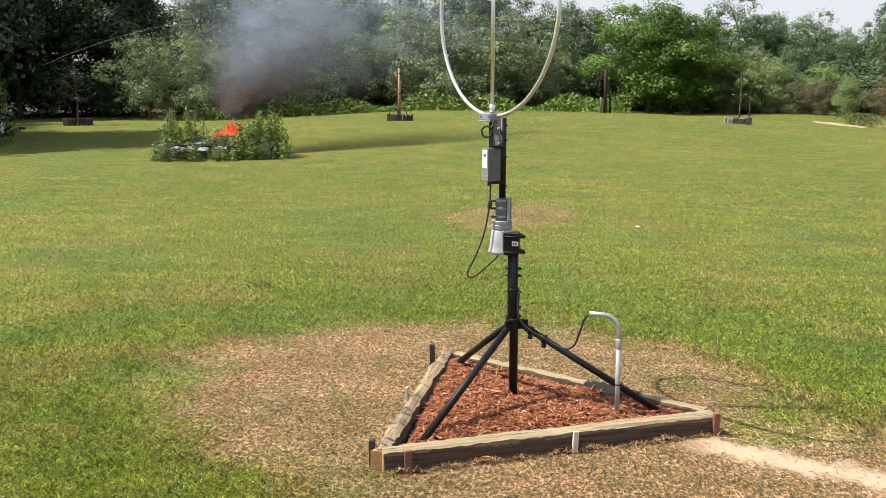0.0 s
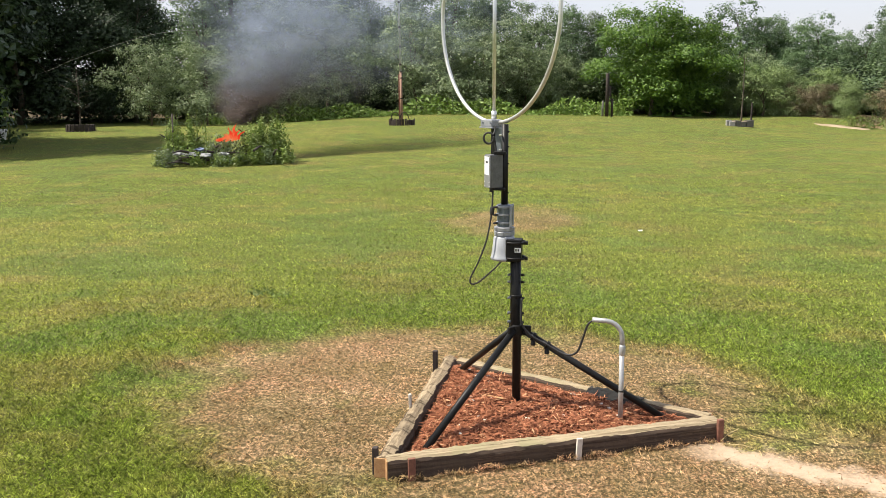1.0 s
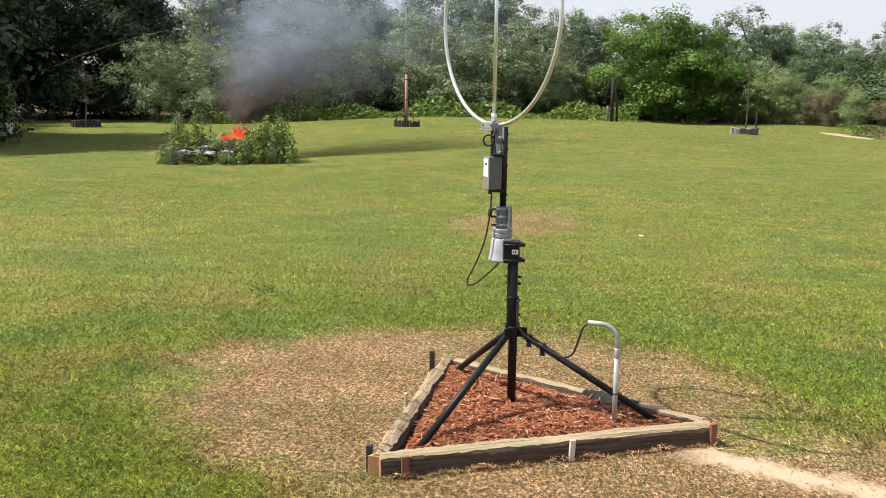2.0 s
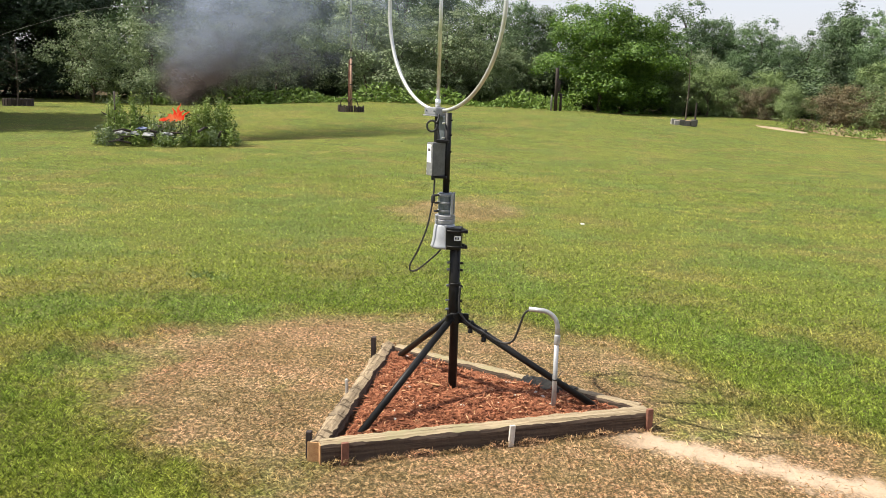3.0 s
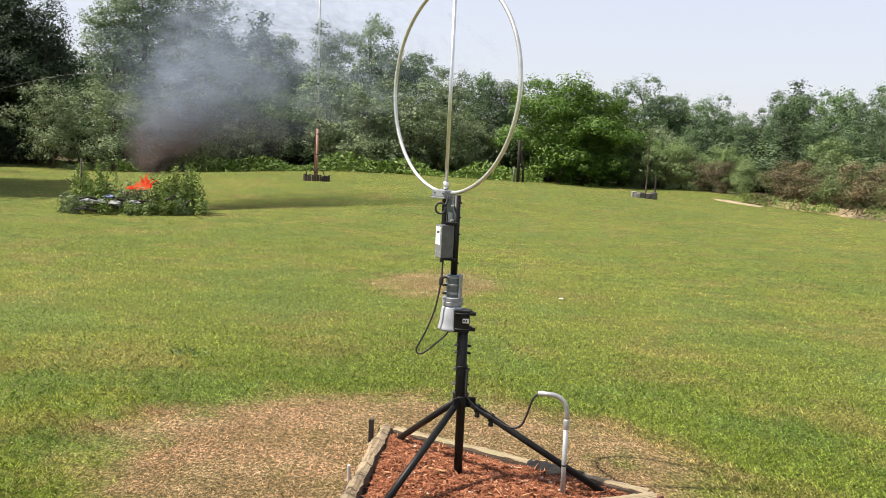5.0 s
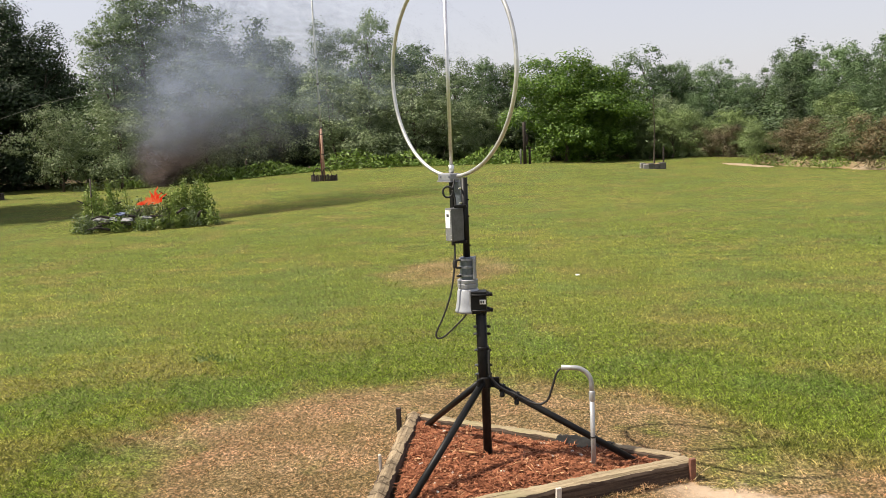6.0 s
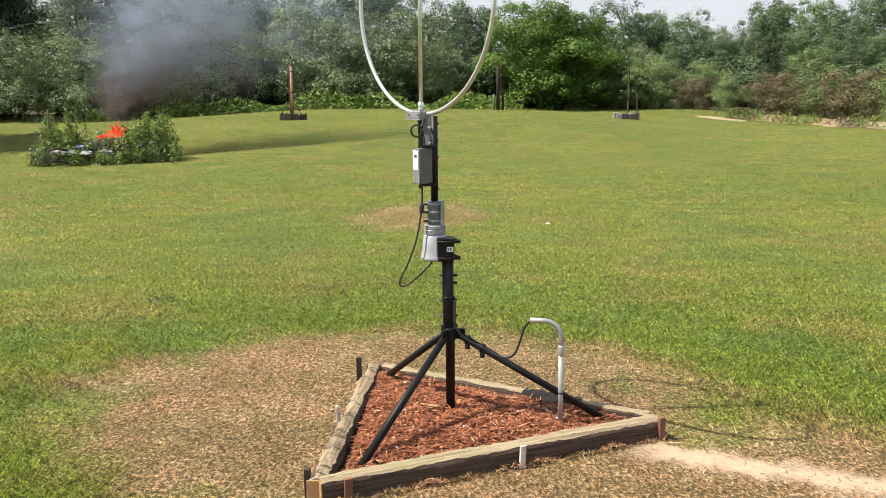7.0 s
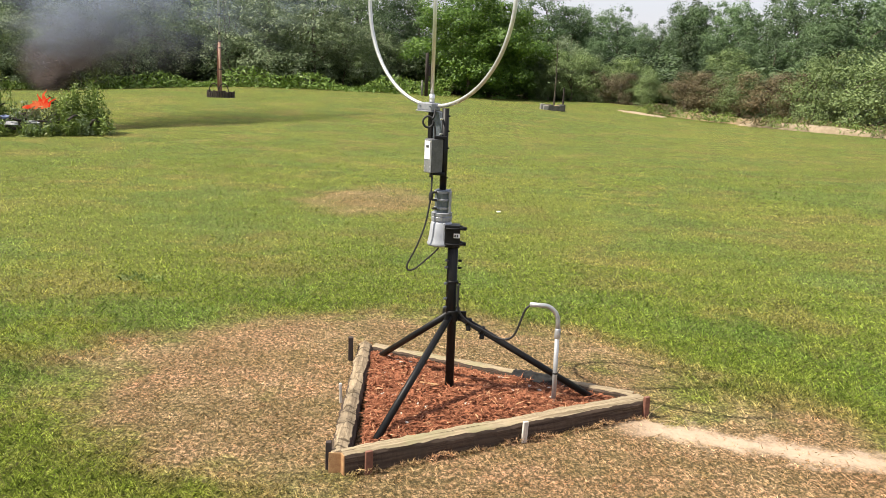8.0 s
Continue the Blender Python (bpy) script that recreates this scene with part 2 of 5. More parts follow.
M_GROUND = ground_material()
M_BLADE = blade_material("grass_blades", 1.0)
M_BLADE_MID = blade_material("mown_sward", 0.5)
M_BLADE_FAR = blade_material("fine_sward", 0.4)
M_TIMBER = timber_material("weathered_timber", (0.19, 0.145, 0.09), (0.34, 0.275, 0.175), (0.22, 0.205, 0.11))
# weathered brown of the sides, darkened further so their shade lies in the colour
M_TIMBER_SIDE = timber_material("shaded_timber_side", (0.046, 0.032, 0.024), (0.105, 0.075, 0.054), (0.075, 0.056, 0.04))
M_TIMBER_OLD = timber_material("peeled_timber", (0.2, 0.15, 0.095), (0.35, 0.275, 0.175), (0.14, 0.11, 0.075), True)
M_ENDGRAIN = mottled("timber_end", (0.28, 0.14, 0.06), (0.42, 0.25, 0.11), 40, 0.85)
M_MULCH = mulch_material()
M_BLACK = mottled("black_paint", (0.006, 0.006, 0.006), (0.012, 0.012, 0.012), 25, 0.45, 0, 0.15, 0.001, (1, 1, 1), 0.2)
M_RUBBER = mottled("black_rubber", (0.012, 0.012, 0.012), (0.025, 0.024, 0.023), 40, 0.6)
M_ALU = mottled("aluminium_tube", (0.62, 0.63, 0.63), (0.78, 0.78, 0.76), 14, 0.34, 0.85, 0.1, 0.001)
M_WHITE_TUBE = mottled("satin_aluminium_loop", (0.52, 0.52, 0.49), (0.68, 0.68, 0.64), 9, 0.38, 0.7, 0.1, 0.001)
M_CAST = mottled("cast_grey_metal", (0.22, 0.23, 0.25), (0.33, 0.34, 0.36), 30, 0.45, 0.4, 0.2, 0.001)
M_BELL = mottled("grey_housing", (0.28, 0.295, 0.32), (0.36, 0.375, 0.4), 20, 0.5, 0.1, 0.12, 0.001)
M_CLAMP = mottled("blue_grey_clamp", (0.1, 0.12, 0.145), (0.19, 0.215, 0.25), 35, 0.4, 0.6, 0.2, 0.001)
M_BOX = mottled("dark_grey_box", (0.085, 0.088, 0.092), (0.14, 0.143, 0.147), 30, 0.4, 0.4, 0.15, 0.001)
# lighter than M_BOX: the sun on this face is put into its colour
M_BOXFACE = mottled("sunlit_grey_face", (0.2, 0.205, 0.21), (0.28, 0.285, 0.29), 30, 0.4, 0.3, 0.15, 0.001)
M_LABEL = mottled("white_label", (0.75, 0.75, 0.74), (0.83, 0.83, 0.82), 30, 0.6)
M_PRINT = mottled("dark_print", (0.04, 0.04, 0.045), (0.06, 0.06, 0.065), 30, 0.6)
M_CONDUIT = mottled("galvanised_conduit", (0.33, 0.34, 0.35), (0.47, 0.47, 0.46), 18, 0.45, 0.5, 0.15, 0.001)
M_STAKE = mottled("rusty_stake", (0.13, 0.055, 0.035), (0.23, 0.1, 0.065), 20, 0.8, 0.1)
M_STAKE_DARK = mottled("dark_stake", (0.02, 0.014, 0.012), (0.045, 0.03, 0.025), 20, 0.75)
M_PALE = mottled("pale_stake_wood", (0.45, 0.4, 0.33), (0.62, 0.57, 0.5), 20, 0.8, 0, 0.3, 0.002, (6, 6, 1))
M_STRAW = mottled("dry_straw", (0.38, 0.28, 0.13), (0.5, 0.4, 0.2), 30, 0.8)
M_BARK = mottled("bark", (0.05, 0.04, 0.03), (0.13, 0.1, 0.075), 3, 0.95, 0, 0.6, 0.02, (1, 1, 0.3))
M_FARWOOD = mottled("brown_mast_wood", (0.27, 0.15, 0.1), (0.37, 0.23, 0.165), 3, 0.8, 0, 0.2, 0.004, (8, 8, 0.6))
M_GREYTUBE = mottled("grey_mast_tube", (0.42, 0.44, 0.42), (0.54, 0.56, 0.53), 3, 0.5, 0.5)
M_BLOCK = mottled("concrete_block", (0.16, 0.157, 0.145), (0.28, 0.27, 0.25), 8, 0.95, 0, 0.5, 0.006)
M_BLOCK_DARK = mottled("dark_concrete_block", (0.05, 0.05, 0.042), (0.11, 0.105, 0.09), 8, 0.95, 0, 0.5, 0.006)
M_SAND = mottled("bare_sand", (0.2, 0.155, 0.095), (0.31, 0.245, 0.165), 2.5, 0.95, 0, 0.6, 0.02)
M_DIRT = mottled("dry_dirt", (0.15, 0.112, 0.055), (0.3, 0.205, 0.11), 1.6, 0.95, 0, 0.6, 0.03)
# dark grey that paints the rotator's shadow on the far timber
M_SHADOW_SHEET = mottled("shadow_sheet_grey", (0.018, 0.018, 0.018), (0.045, 0.044, 0.042), 30, 0.95)
M_POT = mottled("white_pot", (0.7, 0.7, 0.7), (0.8, 0.8, 0.8), 8, 0.6)
M_BLUE = mottled("blue_plastic", (0.07, 0.1, 0.2), (0.14, 0.17, 0.27), 12, 0.5)
M_ASH = mottled("white_scrap", (0.16, 0.165, 0.165), (0.36, 0.36, 0.36), 9, 0.8)
M_CHAR = mottled("charred_wood", (0.012, 0.01, 0.009), (0.06, 0.045, 0.035), 9, 0.95)

L_OLIVE = leaf_material("olive_leaves", (0.095, 0.135, 0.055), (0.235, 0.295, 0.15), (0.15, 0.21, 0.07))
L_MID = leaf_material("green_leaves", (0.046, 0.094, 0.032), (0.155, 0.235, 0.09), (0.12, 0.18, 0.095))
L_TALL = leaf_material("grey_green_leaves", (0.075, 0.115, 0.05), (0.205, 0.275, 0.13), (0.13, 0.2, 0.06))
# dark green lowered further: the wood edge's deep shade is put into this colour
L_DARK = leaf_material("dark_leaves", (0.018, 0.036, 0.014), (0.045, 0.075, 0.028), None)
L_CEDAR = leaf_material("cedar_sprays", (0.028, 0.055, 0.02), (0.095, 0.145, 0.05), None)
L_VINE = leaf_material("vine_leaves", (0.034, 0.09, 0.007), (0.145, 0.25, 0.024), (0.075, 0.15, 0.014), 0.7, 0.12)
L_RED = leaf_material("russet_leaves", (0.07, 0.062, 0.03), (0.205, 0.158, 0.08), (0.105, 0.145, 0.045), 1.2)
# darkened leaf green: shade in the gaps between trees is painted in here
L_DEEP = leaf_material("shaded_undergrowth_leaves", (0.03, 0.058, 0.02), (0.09, 0.135, 0.048), None)
L_WEED = leaf_material("weed_leaves", (0.075, 0.13, 0.022), (0.21, 0.28, 0.055), (0.24, 0.26, 0.075), 2.0)
L_SHRUB = leaf_material("light_shrub_leaves", (0.1, 0.15, 0.045), (0.23, 0.31, 0.105), (0.16, 0.21, 0.09), 1.0)
L_BRIGHT = leaf_material("bright_weeds", (0.11, 0.2, 0.03), (0.22, 0.32, 0.06), None)


# ---------------------------------------------------------------- mesh helpers
def thing(name, label, category, at=(0, 0, 0), group="", kind=""):
    e = new(name)
    e.empty_display_size = 0.1
    e.matrix_basis = pose(*at)
    return tagged(e, label, category, group, kind)


def finish_mesh(name, bm, mat, smooth=True):
    me = bpy.data.meshes.new(name)
    bmesh.ops.recalc_face_normals(bm, faces=bm.faces)
    bm.to_mesh(me)
    bm.free()
    for p in me.polygons:
        p.use_smooth = smooth
    me.materials.append(mat)
    return me


def part(name, bm, material, parent, label="", smooth=False):
    ob = new(name, finish_mesh(name, bm, material, smooth))
    ob.parent = parent
    if label:
        ob["label"] = label
    return ob


def single(name, bm, material, label, category, group="", kind="", smooth=False):
    return tagged(new(name, finish_mesh(name, bm, material, smooth)), label, category, group, kind)


def sweep(bm, pts, radii, seg=10, cap=True):
    pts = [Vector(p) for p in pts]
    if not isinstance(radii, (list, tuple)):
        radii = [radii] * len(pts)
    rings, side = [], None
    for i, p in enumerate(pts):
        d = (pts[min(i + 1, len(pts) - 1)] - pts[max(i - 1, 0)]).normalized()
        if side is None:
            side = d.orthogonal().normalized()
        side = (side - d * side.dot(d)).normalized()
        up = d.cross(side)
        rings.append([bm.verts.new(p + (side * math.cos(2 * math.pi * k / seg) + up * math.sin(2 * math.pi * k / seg)) * radii[i]) for k in range(seg)])
    for a, b in zip(rings, rings[1:]):
        for k in range(seg):
            bm.faces.new((a[k], a[(k + 1) % seg], b[(k + 1) % seg], b[k]))
    if cap:
        bm.faces.new(rings[0][::-1])
        bm.faces.new(rings[-1])
    return bm


def tube(pts, radii, seg=10):
    return sweep(bmesh.new(), pts, radii, seg)


def curve_pts(ctrl, n=8):
    """Points of a smooth line through the given ones."""
    c = [Vector(p) for p in ctrl]
    c = [c[0] * 2 - c[1]] + c + [c[-1] * 2 - c[-2]]
    out = []
    for i in range(1, len(c) - 2):
        for k in range(n):
            t = k / n
            a, b, d, e = c[i - 1], c[i], c[i + 1], c[i + 2]
            out.append(0.5 * (2 * b + (d - a) * t + (2 * a - 5 * b + 4 * d - e) * t * t + (3 * b - a - 3 * d + e) * t ** 3))
    return out + [c[-2]]


def block(sx, sy, sz, m=None, bevel=0.004, bm=None, seg=2):
    """A bevelled box with its base at z = 0."""
    b = bmesh.new()
    bmesh.ops.create_cube(b, size=1.0, matrix=Matrix.Translation((0, 0, sz / 2)) @ Matrix.Diagonal((sx, sy, sz, 1)))
    if bevel:
        bmesh.ops.bevel(b, geom=list(b.edges), offset=bevel, segments=seg, affect="EDGES", profile=0.5)
    if m is not None:
        bmesh.ops.transform(b, matrix=m, verts=b.verts)
    if bm is None:
        return b
    me = bpy.data.meshes.new("tmp")
    b.to_mesh(me)
    b.free()
    bm.from_mesh(me)
    bpy.data.meshes.remove(me)
    return bm


def lathe(profile, seg=28, m=None):
    bm = bmesh.new()
    rings = [[bm.verts.new((r * math.cos(2 * math.pi * k / seg), r * math.sin(2 * math.pi * k / seg), z)) for k in range(seg)] for r, z in profile]
    for a, b in zip(rings, rings[1:]):
        for k in range(seg):
            bm.faces.new((a[k], a[(k + 1) % seg], b[(k + 1) % seg], b[k]))
    bm.faces.new(rings[0][::-1])
    bm.faces.new(rings[-1])
    if m is not None:
        bmesh.ops.transform(bm, matrix=m, verts=bm.verts)
    return bm


def mesh_arrays(name, verts, faces, mat, smooth=False):
    """verts (n, 3) and faces (m, k) as arrays."""
    me = bpy.data.meshes.new(name)
    k = faces.shape[1]
    me.vertices.add(len(verts))
    me.vertices.foreach_set("co", np.ascontiguousarray(verts, dtype=np.float32).ravel())
    me.loops.add(faces.size)
    me.loops.foreach_set("vertex_index", np.ascontiguousarray(faces, dtype=np.int32).ravel())
    me.polygons.add(len(faces))
    me.polygons.foreach_set("loop_start", np.arange(0, faces.size, k, dtype=np.int32))
    me.polygons.foreach_set("loop_total", np.full(len(faces), k, dtype=np.int32))
    me.polygons.foreach_set("use_smooth", np.full(len(faces), smooth))
    me.update(calc_edges=True)
    me.materials.append(mat)
    return me


def unit(v):
    return v / np.maximum(np.linalg.norm(v, axis=-1, keepdims=True), 1e-9)


def leaves(rng, centres, length, width, out=None, droop=0.0, face=None):
    """Rhombic leaves, one at each centre, turned at random and somewhat outwards. face: the way that their upper sides look."""
    n = len(centres)
    a = rng.normal(size=(n, 3))
    a[:, 2] = a[:, 2] * 0.6 - droop
    if out is not None:
        a = a + out * 0.6
    a = unit(a)
    if face is None:
        b = unit(np.cross(a, rng.normal(size=(n, 3)) * 0.8 + np.array([0, 0, 1.0])))
    else:
        b = unit(np.cross(face, a))
        a = unit(np.cross(b, face))
    l = (length * rng.uniform(0.6, 1.3, n))[:, None]
    w = (width * rng.uniform(0.7, 1.3, n))[:, None]
    c = np.cross(a, b)
    v = np.stack([centres - a * l * 0.5, centres + b * w * 0.5 - a * l * 0.05 + c * w * 0.15, centres + a * l * 0.5, centres - b * w * 0.5 - a * l * 0.05 + c * w * 0.15], 1)
    return v.reshape(-1, 3), np.arange(4 * n).reshape(n, 4)


def smooth01(a, b, x):
    t = np.clip((x - a) / (b - a), 0, 1)
    return t * t * (3 - 2 * t)


def ground_z(x, y):
    """The lawn rises a hand's width towards the trees on its far side, and is faintly uneven."""
    x, y = np.asarray(x, float), np.asarray(y, float)
    z = 0.38 * smooth01(15, 28, y) * smooth01(8.5, 0, x) * (0.1 + 0.9 * smooth01(-19, -8, x))
    z = z + 0.24 * smooth01(33, 43, y) * smooth01(2, 9, x)
    far = smooth01(6, 14, np.hypot(x, y))
    return z + far * 0.05 * np.sin(x * 0.31 + 1) * np.sin(y * 0.27)


# ---------------------------------------------------------------- ground
def build_ground():
    def axis(lo, hi, near_lo, near_hi, step):
        near = np.arange(near_lo, near_hi + 1e-6, step)
        left = near_lo - np.cumsum(np.geomspace(step, 120, 34))
        right = near_hi + np.cumsum(np.geomspace(step, 120, 34))
        return np.concatenate([left[left > lo][::-1], near, right[right < hi]])
    xs, ys = axis(-900, 900, -24, 24, 0.75), axis(-900, 900, -6, 60, 0.75)
    X, Y = np.meshgrid(xs, ys)
    v = np.stack([X, Y, ground_z(X, Y)], -1).reshape(-1, 3)
    i = np.arange(len(xs) * len(ys)).reshape(len(ys), len(xs))
    f = np.stack([i[:-1, :-1], i[:-1, 1:], i[1:, 1:], i[1:, :-1]], -1).reshape(-1, 4)
    g = new("ground", mesh_arrays("ground", v, f, M_GROUND, True))
    tagged(g, "mown green lawn with a round patch of dead straw-coloured grass", "lawn", kind="structure")


FL, FR, BK = Vector((-0.448, -0.809)), Vector((0.972, -0.109)), Vector((-0.5, 0.7))   # outer corners of the bed


def in_bed(x, y, grow=0.0):
    ok = np.ones_like(x, bool)
    for a, b in ((FL, FR), (FR, BK), (BK, FL)):
        d = (b - a).normalized()
        ok &= (d.x * (y - a.y) - d.y * (x - a.x)) > -grow
    return ok


def dry_amount(x, y):
    d = np.minimum(np.hypot((x + 0.35) / 1.68, (y - 0.28) / 1.27), np.hypot((x - 0.9) / 1.65, (y + 1.15) / 1.35))
    return 1 - smooth01(0.85, 1.1, d)


def build_grass():
    rng = np.random.default_rng(3)

    def blades(name, r0, r1, count, label, mat, flat=0.0, fade_in=None, fade_out=None):
        # the sward thins out and coarsens with the distance from the near end of the lawn
        r = r0 * (r1 / r0) ** rng.random(count)
        a = rng.uniform(radians(-42), radians(36), count) + rng.normal(0, 0.05, count)
        a = np.where(rng.random(count) < 0.2, rng.uniform(-np.pi, np.pi, count), a)
        x, y = 0.2 + r * np.sin(a), -4.0 + r * np.cos(a)
        keep = ~in_bed(x, y, 0.0)
        fade = np.ones(count)
        if fade_in:
            fade *= smooth01(fade_in[0], fade_in[1], r)
        if fade_out:
            fade *= 1 - smooth01(fade_out[0], fade_out[1], r)
        keep &= rng.random(count) < fade
        sandy = (np.abs(y - (-0.34 * x + 0.06)) < rng.uniform(0.05, 0.17, count)) & (x > 0.72) & (rng.random(count) > 0.2)
        keep &= ~sandy & (y < 38)
        x, y, r = x[keep], y[keep], r[keep]
        length = np.where(r < 8, 0.03 + 0.0005 * r, 0.034 - 0.0004 * (r - 8))
        width = 0.00048 * r
        n = len(x)
        dry = dry_amount(x, y)
        clump = np.array([noise.noise(Vector((a * 2.2, b * 2.2, 0))) for a, b in zip(x[::16], y[::16])]).repeat(16)[:n]
        L = length * rng.uniform(0.55, 1.35, n) * (1 - 0.25 * dry) * (1 + 0.3 * clump)
        lean = rng.uniform(0.3, 1.15, n) + dry * rng.uniform(0.3, 1.2, n)
        lean = np.minimum(lean + flat, 1.9)
        width = width * (1 + 0.9 * flat)
        th = rng.uniform(0, 2 * np.pi, n)
        dirv = np.stack([np.cos(th), np.sin(th), np.zeros(n)], 1)
        up = np.array([0, 0, 1.0])
        side = np.stack([-np.sin(th), np.cos(th), np.zeros(n)], 1) * (width * rng.uniform(0.7, 1.3, n))[:, None]
        base = np.stack([x, y, ground_z(x, y) - 0.004], 1)
        ca, sa = np.cos(lean)[:, None], np.sin(lean)[:, None]
        mid = base + (up * ca * 1.15 + dirv * sa * 0.7) * (L * 0.55)[:, None]
        tip = base + (up * ca + dirv * sa * 1.2) * L[:, None]
        tip[:, 2] = np.maximum(tip[:, 2], base[:, 2] + 0.006)
        v = np.stack([base - side, base + side, mid, tip], 1).reshape(-1, 3)
        k = np.arange(n) * 4
        f = np.stack([np.stack([k, k + 1, k + 2], 1), np.stack([k + 2, k + 1, k + 3], 1)], 1).reshape(-1, 3)
        if r0 > 4:        # far off one triangle a blade will do
            v = np.stack([base - side, base + side, tip], 1).reshape(-1, 3)
            f = np.arange(3 * n).reshape(n, 3)
        tagged(new(name, mesh_arrays(name, v, f, mat)), label, "grass", kind="stuff")
    blades("lawn_grass", 1.7, 9.0, 370000, "short mown grass, green and dead straw blades", M_BLADE, 0.0, None, (4.5, 9.0))
    blades("lawn_grass", 4.5, 20.0, 250000, "short mown green and yellowing lawn grass", M_BLADE_MID, 0.2, (4.5, 9.0), (13.0, 20.0))
    blades("lawn_grass", 13.0, 42.0, 140000, "short mown sunlit green lawn grass", M_BLADE_FAR, 0.7, (13.0, 20.0))

    n = 900
    k = rng.random(n)
    px = FL.x + (FR.x - FL.x) * k + 0.44 * rng.uniform(0.004, 0.03, n)
    py = FL.y + (FR.y - FL.y) * k - 0.9 * rng.uniform(0.004, 0.03, n)
    lift = rng.uniform(0.008, 0.02, n) * (1 + 0.8 * np.sin(k * 40) * np.sin(k * 17))
    v, f = leaves(rng, np.stack([px, py, lift], 1), 0.04, 0.0028, np.array([0, -0.2, 0.9]))
    v[:, 2] = np.maximum(v[:, 2], -0.01)
    tagged(new("straw_fringe", mesh_arrays("straw_fringe", v, f, M_BLADE)), "unmown dry straw along the foot of the timber", "grass", kind="stuff")

    # tufts of stronger grass in the lawn
    def tuft(x, y, r, h, n):
        a, d = rng.uniform(0, 2 * np.pi, n), r * np.sqrt(rng.random(n))
        c = np.stack([x + d * np.cos(a), y + d * np.sin(a), ground_z(x, y) + h * rng.uniform(0.2, 0.8, n)], 1)
        v, f = leaves(rng, c, h, 0.012, np.array([0, 0, 1.2]))
        v[:, 2] = np.maximum(v[:, 2], ground_z(x, y) - 0.01)
        tagged(new("grass_tuft", mesh_arrays("grass_tuft", v, f, L_WEED)), "dark green clump of coarse grass in the lawn", "grass tuft", "tufts in the lawn")
    tuft(-2.3, 2.25, 0.11, 0.055, 70)
    tuft(-2.12, 2.2, 0.09, 0.05, 50)
    bm = block(0.045, 0.035, 0.01, Matrix.Translation((0.79, 5.85, 0.02)) @ Matrix.Rotation(0.4, 4, "Z"), 0.003)
    single("litter_scrap", bm, M_LABEL, "small white scrap lying on the lawn", "litter")


# ---------------------------------------------------------------- planting bed
def build_timber(name, a, b, width, height, mat, label, seed, r=0.02, wear=1.0, group="bed edging"):
    """A rough squared timber from a to b (centre line of its base), with worn, wavy edges."""
    rng = random.Random(seed)
    a, b = Vector((*a, 0)), Vector((*b, 0))
    L = (b - a).length
    n = 90
    bm = bmesh.new()
    w, h = width / 2, height
    prof = [(-w, 0.0), (w, 0.0), (w, h - r), (w - r * 0.3, h - r * 0.35), (w - r, h), (0, h + 0.002), (-w + r, h), (-w + r * 0.3, h - r * 0.35), (-w, h - r)]
    rings = []
    for i in range(n + 1):
        x = L * i / n
        ring = []
        for j, (py, pz) in enumerate(prof):
            k = noise.noise(Vector((x * 5, j * 2.7, seed))) * 0.0045 + noise.noise(Vector((x * 30, j * 3.1, seed + 5))) * 0.0045
            k *= wear
            dz = k if pz > 0 else 0
            ring.append(bm.verts.new((x, py + k, pz + dz - (0.012 if pz == 0 else 0))))
        rings.append(ring)
    m = len(prof)
    for p, q in zip(rings, rings[1:]):
        for j in range(m):
            bm.faces.new((p[j], p[(j + 1) % m], q[(j + 1) % m], q[j]))
    bm.faces.new(rings[0][::-1])
    bm.faces.new(rings[-1])
    t = thing(name, label, "timber", (0, 0, 0), group)
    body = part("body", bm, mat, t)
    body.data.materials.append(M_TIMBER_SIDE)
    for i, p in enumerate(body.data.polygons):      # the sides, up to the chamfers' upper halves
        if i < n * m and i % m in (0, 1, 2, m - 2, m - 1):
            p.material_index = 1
    for x in (-0.003, L + 0.003):
        cap = part("end_grain", block(0.005, width - 0.006, height - 0.004, Matrix.Translation((x, 0, 0)), 0.001, seg=1), M_ENDGRAIN, t, "orange-brown sawn end")
    t.matrix_basis = Matrix.Translation(a) @ Matrix.Rotation(math.atan2(b.y - a.y, b.x - a.x), 4, "Z")
    return t


def offset_line(a, b, d):
    n = Vector((-(b - a).y, (b - a).x)).normalized() * d
    return a + n, b + n


